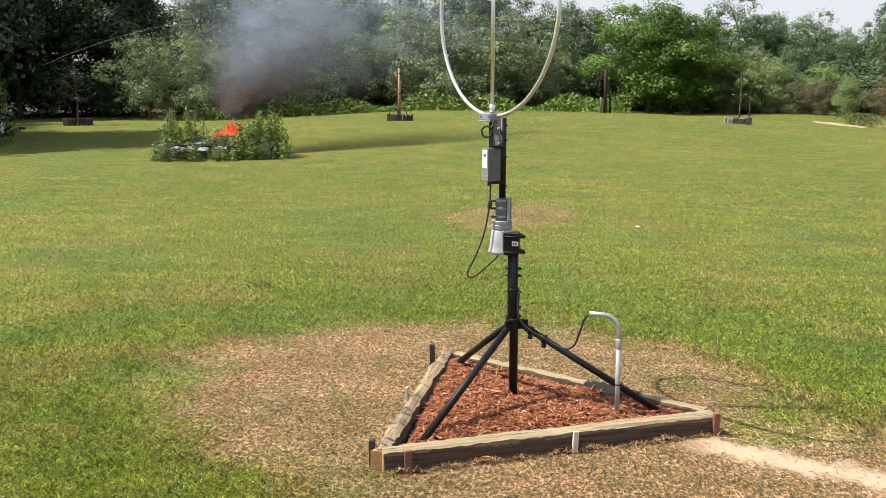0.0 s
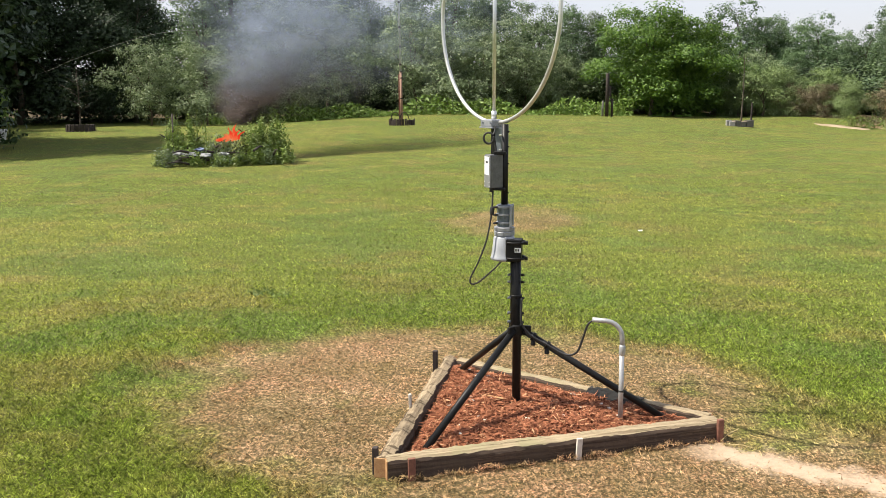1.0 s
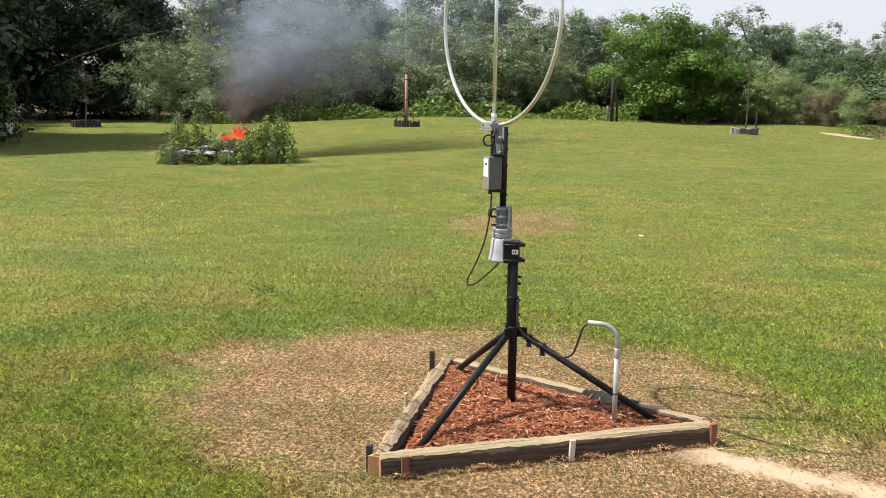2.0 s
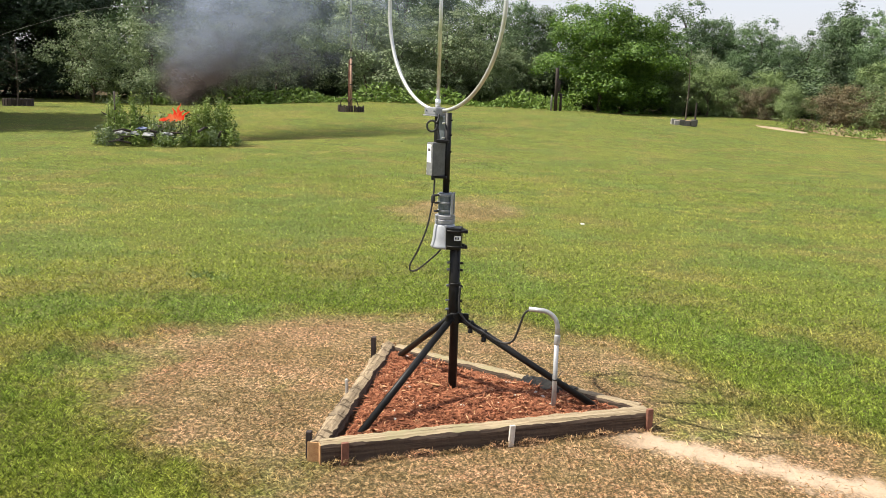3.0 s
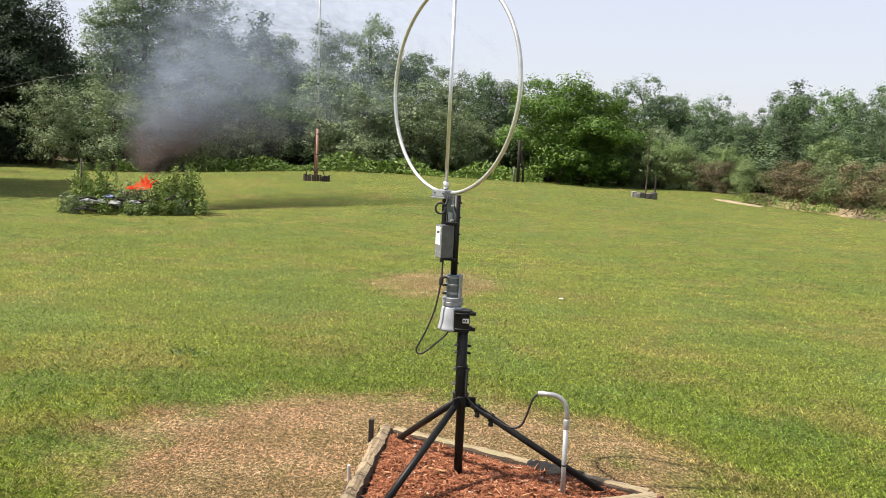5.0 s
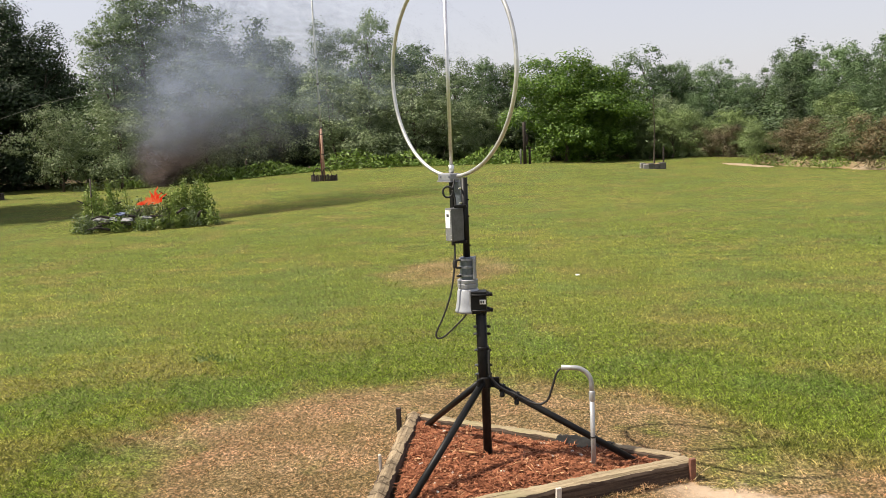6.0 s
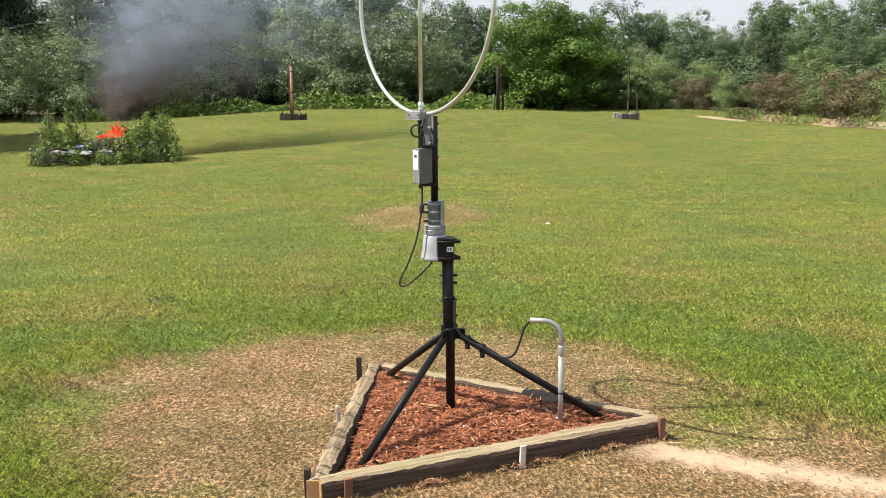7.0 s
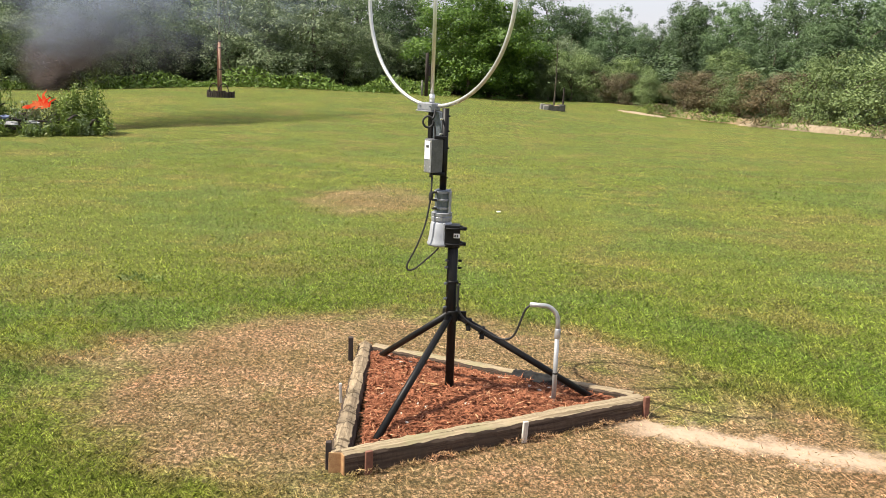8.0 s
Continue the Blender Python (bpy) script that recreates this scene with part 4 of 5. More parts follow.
def trunk_mesh(rng, height, radius, targets, lean=(0, 0)):
    bm = bmesh.new()
    pts = [Vector((lean[0] * (k / 6) ** 1.5 + 0.12 * math.sin(k * 1.7), lean[1] * (k / 6) + 0.1 * math.cos(k * 2.1) - 0.1, height * k / 6 - (0.15 if k == 0 else 0))) for k in range(7)]
    sweep(bm, pts, [radius * (1.35 if k == 0 else 1 - k / 7.5) for k in range(7)], 8)
    for tgt in targets:
        k = int(rng.integers(2, 6))
        a, b = pts[k], Vector(tgt)
        mid = a.lerp(b, 0.5) + Vector((0, 0, 0.15 * (b - a).length))
        sweep(bm, [a, a.lerp(mid, 0.6), mid, b], [radius * 0.42, radius * 0.34, radius * 0.24, radius * 0.08], 6)
    return finish_mesh("trunk", bm, M_BARK, True)


def tree_kind(name, seed, height, width, low, nlobes, clumps, per, leaf, mat, droop=0.0, spread=0.42, cone=False, label="", category="tree"):
    """One model of a tree; returned as (trunk mesh, crown mesh)."""
    rng = np.random.default_rng(seed)
    lobes = []
    for i in range(nlobes):
        u = (i + 0.5) / nlobes
        z = height * (low + (0.97 - low) * u)
        wide = width / 2 * ((1.08 - u) if cone else math.sqrt(max(0.08, 1 - (1.7 * u - 0.75) ** 2)))
        a = i * 2.4 + rng.uniform(-0.4, 0.4)
        r = wide * (0.85 if cone else rng.uniform(0.5, 0.72))
        k = 0.12 if cone else 0.55
        rz = height * (1 - low) / nlobes * (0.8 if cone else 1.1) + 0.25
        lobes.append(((math.cos(a) * wide * k, math.sin(a) * wide * k, min(z, height - rz * 0.9)), (r, r, rz)))
    lobes.append(((0, 0, height * (low + 0.95) / 2), (width * 0.3, width * 0.3, height * (0.95 - low) * 0.45)))
    v, f, cc = crown_arrays(rng, lobes, clumps, per, leaf, droop, spread)
    crown = mesh_arrays("crown", v, f, mat)
    sel = cc[rng.choice(len(cc), 9, replace=False)]
    trunk = trunk_mesh(rng, height * 0.8, max(0.05, height * 0.014), [tuple(c) for c in sel])
    return dict(name=name, trunk=trunk, crown=crown, height=height, label=label, category=category)


def plant_tree(kind, x, y, height, turn, group, wide=1.0):
    s = height / kind["height"]
    t = thing(kind["name"], kind["label"], kind["category"], (x, y, float(ground_z(x, y)) - 0.03), group)
    for nm in ("trunk", "crown"):
        ob = new(nm, kind[nm])
        ob.parent = t
    t.matrix_basis = Matrix.Translation((x, y, float(ground_z(x, y)) - 0.03)) @ Matrix.Rotation(turn, 4, "Z") @ Matrix.Diagonal((s * wide, s * wide, s, 1))
    return t


def build_woods():
    K = {}
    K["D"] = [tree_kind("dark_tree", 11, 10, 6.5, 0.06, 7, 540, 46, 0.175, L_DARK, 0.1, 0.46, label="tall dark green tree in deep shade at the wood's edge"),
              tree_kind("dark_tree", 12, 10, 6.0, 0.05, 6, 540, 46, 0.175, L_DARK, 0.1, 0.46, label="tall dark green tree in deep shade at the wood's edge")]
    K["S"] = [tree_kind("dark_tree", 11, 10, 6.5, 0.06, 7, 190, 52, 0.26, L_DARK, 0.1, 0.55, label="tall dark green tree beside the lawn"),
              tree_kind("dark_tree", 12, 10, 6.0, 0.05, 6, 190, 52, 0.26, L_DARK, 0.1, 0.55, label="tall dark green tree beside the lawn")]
    K["T"] = [tree_kind("tall_tree", 21, 11, 5.0, 0.2, 9, 320, 50, 0.14, L_TALL, 0.0, 0.33, label="tall grey-green leafy tree with a loose airy crown"),
              tree_kind("tall_tree", 22, 11, 4.6, 0.15, 8, 320, 50, 0.14, L_TALL, 0.0, 0.35, label="tall grey-green leafy tree with a loose airy crown")]
    K["M"] = [tree_kind("broadleaf_tree", 31, 6.5, 4.2, 0.08, 7, 250, 46, 0.125, L_MID, 0.0, 0.28, label="green broadleaf tree in the row behind the lawn"),
              tree_kind("broadleaf_tree", 32, 6.5, 3.6, 0.06, 8, 250, 46, 0.125, L_MID, 0.0, 0.26, label="green broadleaf tree in the row behind the lawn"),
              tree_kind("broadleaf_tree", 33, 6.5, 3.8, 0.05, 7, 250, 46, 0.125, L_TALL, 0.0, 0.28, label="greyish green broadleaf tree behind the lawn")]
    K["P"] = [tree_kind("olive_shrub", 41, 4.5, 5.0, 0.02, 8, 260, 46, 0.105, L_OLIVE, 0.0, 0.25, label="large silvery olive-green shrub at the lawn's edge", category="shrub"),
              tree_kind("olive_shrub", 42, 4.5, 4.6, 0.02, 7, 260, 46, 0.105, L_OLIVE, 0.0, 0.25, label="large silvery olive-green shrub at the lawn's edge", category="shrub")]
    K["V"] = [tree_kind("vine_covered_tree", 51, 6.2, 6.4, 0.0, 11, 640, 52, 0.14, L_VINE, 0.45, 0.32, label="broad rounded dark green tree hung with vines")]
    K["C"] = [tree_kind("cedar_tree", 61, 4.5, 2.4, 0.02, 10, 260, 42, 0.11, L_CEDAR, 0.0, 0.2, True, label="dark pointed cedar tree among the shrubs")]
    K["R"] = [tree_kind("russet_bush", 71, 2.1, 3.0, 0.0, 6, 170, 42, 0.08, L_RED, 0.1, 0.2, label="low reddish-brown bush at the lawn's edge", category="bush"),
              tree_kind("russet_bush", 72, 2.1, 2.6, 0.0, 5, 170, 42, 0.08, L_RED, 0.1, 0.2, label="low reddish-brown bush mixed with green", category="bush")]
    K["B"] = [tree_kind("green_bush", 81, 2.2, 2.8, 0.0, 6, 190, 42, 0.075, L_SHRUB, 0.0, 0.22, label="low green bush at the wood's edge", category="bush")]
    K["H"] = [tree_kind("broadleaf_tree", 34, 6.5, 4.2, 0.02, 6, 130, 36, 0.19, L_MID, 0.0, 0.36, label="green broadleaf tree deep in the wood")]
    K["U"] = [tree_kind("undergrowth_shrub", 82, 2.6, 3.2, 0.0, 5, 90, 34, 0.15, L_DEEP, 0.0, 0.3, label="dense green shrub under the trees", category="shrub")]
    K["G"] = [tree_kind("light_green_shrub", 91, 3.0, 3.2, 0.0, 7, 200, 46, 0.09, L_SHRUB, 0.0, 0.22, label="light green leafy shrub at the lawn's edge", category="shrub")]
    rng = random.Random(8)
    rows = {
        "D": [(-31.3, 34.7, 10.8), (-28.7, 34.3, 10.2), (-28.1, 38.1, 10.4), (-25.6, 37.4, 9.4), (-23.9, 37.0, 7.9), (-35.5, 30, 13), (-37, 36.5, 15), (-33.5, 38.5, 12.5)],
        "P": [(-20.9, 33.2, 3.9), (-18.4, 33.8, 3.8), (-14.7, 40.4, 6.2), (-15.8, 37.4, 4.7), (-10.4, 42.7, 5.6), (-8.2, 41.6, 4.4), (-5.9, 42.6, 5.1),
              (-4.2, 43.1, 3.7), (-2.6, 44.6, 3.6), (-1.3, 45.2, 3.0), (8.0, 44.6, 3.4), (12.4, 46.5, 3.7), (15.8, 43.4, 4.0), (18.1, 40.4, 4.4), (19.1, 35.7, 4.6)],
        "T": [(-22.4, 42.2, 9.8), (-21.2, 43.1, 11.6), (-18.9, 44.0, 11.4), (-11.3, 46.6, 8.7), (-9.0, 47.1, 9.2)],
        "M": [(-19.4, 47.3, 9.5), (-17.2, 46.5, 8.0), (-14.1, 48.0, 8.1), (-7.4, 49.3, 7.8), (-5.9, 47.6, 6.7), (-4.0, 47.9, 6.5), (-1.9, 49.9, 6.3),
              (-2.2, 45.5, 4.9), (-0.3, 49.9, 5.9), (5.7, 51.6, 5.7), (7.8, 51.4, 6.7), (6.1, 46.6, 4.3), (9.9, 53.1, 6.0)],
        "N": [(11.0, 52.9, 5.6), (13.0, 54.5, 6.0), (15.1, 56.1, 5.1), (15.9, 53.8, 5.3), (16.6, 51.5, 6.3), (18.5, 50.9, 6.2), (19.3, 48.5, 6.2),
              (20.0, 46.2, 6.3), (20.5, 43.8, 6.5), (21.1, 41.3, 6.5), (21.5, 38.9, 6.5), (21.8, 36.5, 6.6), (10.0, 47.0, 3.6), (17.4, 42.9, 4.4), (18.7, 38.0, 4.5)],
        "V": [(2.4, 42.6, 5.75), (4.5, 43.4, 5.0)],
        "C": [(17.8, 53.3, 7.0), (13.4, 39.6, 4.1), (-15.4, 46.0, 9.2)],
        "G": [(6.9, 42.6, 2.2), (7.9, 42.2, 2.6), (9.0, 42.8, 2.4), (11.2, 43.0, 2.4), (15.4, 39.0, 3.0), (-17.2, 35.6, 3.4), (-3.2, 42.6, 2.2)],
        "B": [(7.4, 43.4, 1.6), (9.3, 42.0, 1.5), (15.9, 30.2, 2.7), (16.6, 28.6, 2.9), (17.0, 27.0, 2.9)],
        "R": [(9.5, 42.0, 1.9), (10.4, 40.8, 1.8), (11.4, 39.5, 2.0), (12.8, 37.4, 2.1), (13.6, 36.0, 2.2), (14.3, 34.6, 2.4), (15.0, 33.2, 2.3), (15.7, 31.8, 2.4)],
    }
    for key, places in rows.items():
        for i, (x, y, h) in enumerate(places):
            kinds = K["M"][:2] if key == "N" or (key == "P" and x > 11) else K[key]
            if key == "R" and i % 3 == 2:
                kinds = K["B"]
            h *= 0.88 if key == "R" else 1
            plant_tree(kinds[i % len(kinds)], x, y, h, rng.uniform(0, 6.28), "trees of the wood", rng.uniform(0.92, 1.15))
    # deeper rows that close the wood, and the trees beside the lawn that shade its far corner
    for i in range(26):
        x = -34 + i * 2.5
        plant_tree(K["H"][0], x + rng.uniform(-0.7, 0.7), 54 + rng.uniform(-1.5, 2) + (3 if x > 8 else 0), rng.uniform(4.2, 5.2) + (2.5 if x < -8 else 0), rng.uniform(0, 6.28), "trees of the wood", 1.3)
    for i in range(8):
        plant_tree(K["H"][0], 24 + rng.uniform(-0.6, 0.6), 26 + i * 3.0, rng.uniform(4.5, 5.6), rng.uniform(0, 6.28), "trees of the wood", 1.3)
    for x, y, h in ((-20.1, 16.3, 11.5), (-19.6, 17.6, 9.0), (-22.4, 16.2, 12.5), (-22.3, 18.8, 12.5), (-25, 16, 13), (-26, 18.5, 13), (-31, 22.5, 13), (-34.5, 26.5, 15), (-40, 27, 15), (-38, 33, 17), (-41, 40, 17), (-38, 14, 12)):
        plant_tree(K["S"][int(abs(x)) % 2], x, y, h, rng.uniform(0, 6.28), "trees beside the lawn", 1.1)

    for i in range(44):
        k = i / 43
        x = -30 + 46 * k
        plant_tree(K["U"][0], x + rng.uniform(-0.4, 0.4), 47.5 + rng.uniform(-1.2, 1.2) - (0 if x > -18 else (-18 - x) * 0.7), rng.uniform(2.2, 3.2), rng.uniform(0, 6.28), "undergrowth of the wood", 1.5)
    for i in range(12):
        plant_tree(K["U"][0], 13 + i * 0.72 + rng.uniform(-0.3, 0.3), 46 - i * 1.5, rng.uniform(2.0, 2.8), rng.uniform(0, 6.28), "undergrowth of the wood", 1.5)
    # rank weeds along the wood's foot
    g = np.random.default_rng(9)
    xs = g.uniform(-19, 1.5, 5200)
    ys = 40.2 + 0.16 * (xs + 4) - 0.012 * (xs + 4) ** 2 + g.normal(0, 0.7, 5200)
    z = ground_z(xs, ys) + g.uniform(0, 1, 5200) ** 1.5 * (0.6 + 0.5 * np.sin(xs * 1.3) * np.sin(xs * 0.47))
    v, f = leaves(g, np.stack([xs, ys, np.maximum(z, 0.05) + 0.05], 1), 0.28, 0.09, np.array([0, 0, 0.9]))
    tagged(new("tall_weeds", mesh_arrays("tall_weeds", v, f, L_BRIGHT)), "band of rank bright green weeds along the wood's foot", "weeds", kind="stuff")


# ---------------------------------------------------------------- burning brush pile
PILE = Vector((-8.05, 14.0, 0))
PR, PF = Vector((0.9, 0.43, 0)).normalized(), Vector((-0.43, 0.9, 0)).normalized()   # across the view, and away


def pile_at(u, v, z=0.0):
    p = PILE + PR * u + PF * v
    return Vector((p.x, p.y, float(ground_z(p.x, p.y)) + z))


def build_pile():
    rng = np.random.default_rng(12)
    t = thing("brush_pile", "burning pile of brush and scrap overgrown with green weeds", "brush pile", tuple(pile_at(0, 0)))
    o = pile_at(0, 0)
    # charred branches
    for i in range(34):
        u, v = rng.uniform(-1.3, 1.1), rng.uniform(-0.85, 0.6)
        a = pile_at(u, v, rng.uniform(0.05, 0.34)) - o
        d = Vector((rng.normal(), rng.normal(), rng.uniform(0, 0.5))).normalized() * rng.uniform(0.4, 0.9)
        part("branch", tube([a, a + d * 0.5 + Vector((0, 0, 0.04)), a + d], [0.03, 0.022, 0.01], 6), M_CHAR, t)
    for u, v, z, s, mat, lab in ((-0.62, -0.6, 0.36, 0.09, M_BLUE, "crumpled blue plastic scrap"), (-0.8, -0.72, 0.27, 0.12, M_ASH, "white scrap"), (-0.5, -0.75, 0.25, 0.09, M_ASH, "white scrap"),
                                 (-0.1, -0.7, 0.26, 0.08, M_ASH, "white scrap"), (-1.05, -0.6, 0.28, 0.09, M_ASH, "white scrap")):
        bm = bmesh.new()
        bmesh.ops.create_icosphere(bm, subdivisions=2, radius=s)
        for q in bm.verts:
            q.co = Vector((q.co.x * 1.2, q.co.y * 0.7, q.co.z * 0.45)) * (1 + 1.1 * noise.noise(q.co * 16 + Vector((u * 7, 0, 0))))
        bmesh.ops.translate(bm, verts=bm.verts, vec=pile_at(u, v, z) - o)
        part("scrap", bm, mat, t, lab)

    def weed(u, v, h, spread, n, mat, label):
        e = thing("weed_plant", label, "weed", tuple(pile_at(u, v)), "weeds on the pile")
        bm = bmesh.new()
        tips = []
        for k in range(int(rng.integers(3, 6))):
            a = Vector((rng.normal() * spread * 0.3, rng.normal() * spread * 0.3, -0.02))
            b = a + Vector((rng.normal() * spread * 0.5, rng.normal() * spread * 0.5, h * rng.uniform(0.75, 1.05)))
            sweep(bm, [a, a.lerp(b, 0.5) + Vector((0, 0, 0.03)), b], [0.008, 0.006, 0.003], 5)
            tips.append((a, b))
        part("stem", bm, L_WEED, e)
        pts = []
        for _ in range(n):
            a, b = tips[int(rng.integers(len(tips)))]
            k = rng.uniform(0.15, 1.05)
            w = 0.062 * (1.25 - 0.75 * k)
            pts.append(tuple(a.lerp(b, k) + Vector((rng.normal() * w, rng.normal() * w, rng.normal() * 0.03))))
        vv, ff = leaves(rng, np.array(pts), 0.09, 0.03, np.array([0, 0, 0.75]))
        ob = new("leaves", mesh_arrays("leaves", vv, ff, mat))
        ob.parent = e
    G = "green leafy weed growing on the brush pile"
    for i in range(30):      # left stand
        weed(rng.uniform(-1.35, -0.35), rng.uniform(-0.3, 0.6), 0.3 + 0.7 * rng.random() ** 1.3, 0.09, 95, L_WEED, G)
    for i in range(38):      # right stand
        weed(rng.uniform(0.3, 1.3), rng.uniform(-0.45, 0.5), 0.35 + 0.8 * rng.random() ** 1.4, 0.1, 115, L_WEED, G)
    for i in range(38):      # low front skirt
        u = rng.uniform(-1.6, 1.4)
        weed(u, rng.uniform(-0.95, -0.5) + 0.12 * abs(u), rng.uniform(0.16, 0.42), 0.14, 90, (L_WEED, L_OLIVE, L_WEED)[i % 3], "low tangled weed at the pile's foot")
    for i in range(14):
        weed(rng.uniform(-0.45, 0.4), rng.uniform(-0.4, 0.5), rng.uniform(0.4, 0.62), 0.14, 80, L_OLIVE, "wilting greyish weed beside the fire")
    for i in range(16):      # flowering spikes that stand out of the rest
        u = rng.uniform(-1.3, -0.45) if i % 2 else rng.uniform(0.7, 1.3)
        weed(u, rng.uniform(-0.2, 0.4), rng.uniform(1.0, 1.2), 0.03, 70, L_WEED, "tall upright weed spike on the brush pile")
    single("metal_rod", tube([pile_at(-1.18, 0.0, -0.05), pile_at(-1.17, 0.0, 1.12)], 0.018, 8), M_STAKE_DARK, "thin dark rod standing in the brush pile", "rod", smooth=True)

    # flames
    fire = thing("fire", "bright orange-red flames on the brush pile", "fire", tuple(pile_at(0, 0, 0.4)))
    fm = emitter("flame", (0.95, 0.05, 0.02), (1.0, 0.24, 0.09), 0.42)
    for u, v, z, h, w in ((-0.2, -0.2, 0.5, 0.16, 0.05), (-0.13, -0.12, 0.5, 0.26, 0.06), (-0.05, -0.22, 0.5, 0.3, 0.06), (0.02, -0.1, 0.52, 0.46, 0.065), (0.07, -0.2, 0.5, 0.3, 0.055), (0.12, -0.05, 0.54, 0.58, 0.06), (0.16, -0.15, 0.52, 0.36, 0.055), (0.24, 0.0, 0.53, 0.3, 0.045), (-0.26, -0.1, 0.5, 0.12, 0.04)):
        bm = bmesh.new()
        base = pile_at(u, v, z) - pile_at(0, 0, 0.4)
        pts, rad = [], []
        for k in range(9):
            s = k / 8
            pts.append(base + Vector((0.06 * math.sin(s * 5 + u * 9) * s + 0.1 * s, 0.05 * math.cos(s * 4 + u * 7) * s, 0.6 * h * s)))
            rad.append(0.7 * w * (math.sin(math.pi * min(0.97, 0.22 + 0.76 * s)) ** 1.1) * (1 - 0.45 * s) + 0.004)
        sweep(bm, pts, rad, 9)
        for q in bm.verts:
            q.co += Vector((noise.noise(q.co * 9), noise.noise(q.co * 9 + Vector((5, 0, 0))), 0)) * 0.045
        part("flame", bm, fm, fire, smooth=True)


def build_smoke():
    t = thing("smoke", "dark brown to blue-grey smoke drifting from the burning pile", "smoke", tuple(pile_at(0.1, 0.1, 0.75)), kind="stuff")
    o = pile_at(0.1, 0.1, 0.75)
    line = [(0.0, 0.0, 0.0), (0.2, 0.05, 0.45), (0.5, 0.1, 0.9), (0.9, 0.2, 1.4), (1.3, 0.3, 1.95), (1.7, 0.45, 2.5), (2.2, 0.65, 3.15), (2.8, 0.95, 3.8), (3.5, 1.3, 4.6), (4.2, 1.8, 5.5)]
    width = [0.25, 0.55, 1.1, 1.7, 2.2, 2.6, 3.0, 3.5, 4.0, 4.5]
    for s, (back, wide, dens) in enumerate(((-0.25, 0.75, 0.95), (0.05, 1.1, 0.9), (0.4, 1.55, 0.8), (0.8, 2.2, 0.65))):
        ctrl = curve_pts([pile_at(0.1 + u * (1 + 0.075 * z) * (0.85 + 0.22 * s), 0.1 + 1.5 * z + back * (0.35 + 0.2 * i), 0.75 + z * (1 + 0.075 * z)) - o for i, (u, v, z) in enumerate(line)], 5)
        wd = np.interp(np.linspace(0, len(width) - 1, len(ctrl)), range(len(width)), width) * wide
        nu = 18
        verts, uvs = [], []
        for i, p in enumerate(ctrl):
            side = (PR * 0.85 - Vector((0, 0, 0.28)) - PF * 0.32).normalized()
            for j in range(nu + 1):
                a = j / nu - 0.5
                bulge = PF * (wd[i] / wide * (0.12 * (2 * a) ** 2))
                k = noise.noise(p * 1.1 + side * a * 2 + Vector((0, 0, s * 9.0)))
                verts.append(p + side * (a * 2 * wd[i]) + bulge + PF * (k * 0.05 * wd[i]) + Vector((0, 0, 0.06 * wd[i] * k)))
                uvs.append((j / nu, i / (len(ctrl) - 1)))
        n = len(ctrl)
        ix = np.arange(n * (nu + 1)).reshape(n, nu + 1)
        f = np.stack([ix[:-1, :-1], ix[:-1, 1:], ix[1:, 1:], ix[1:, :-1]], -1).reshape(-1, 4)
        me = mesh_arrays("smoke_layer", np.array([tuple(v) for v in verts]), f, smoke_material("smoke", (0.08, 0.066, 0.06), (0.235, 0.28, 0.365), dens, s), True)
        layer = me.uv_layers.new(name="UVMap")
        layer.data.foreach_set("uv", np.array(uvs, dtype=np.float32)[f.ravel()].ravel())
        ob = new("smoke_layer", me)
        ob.parent = t


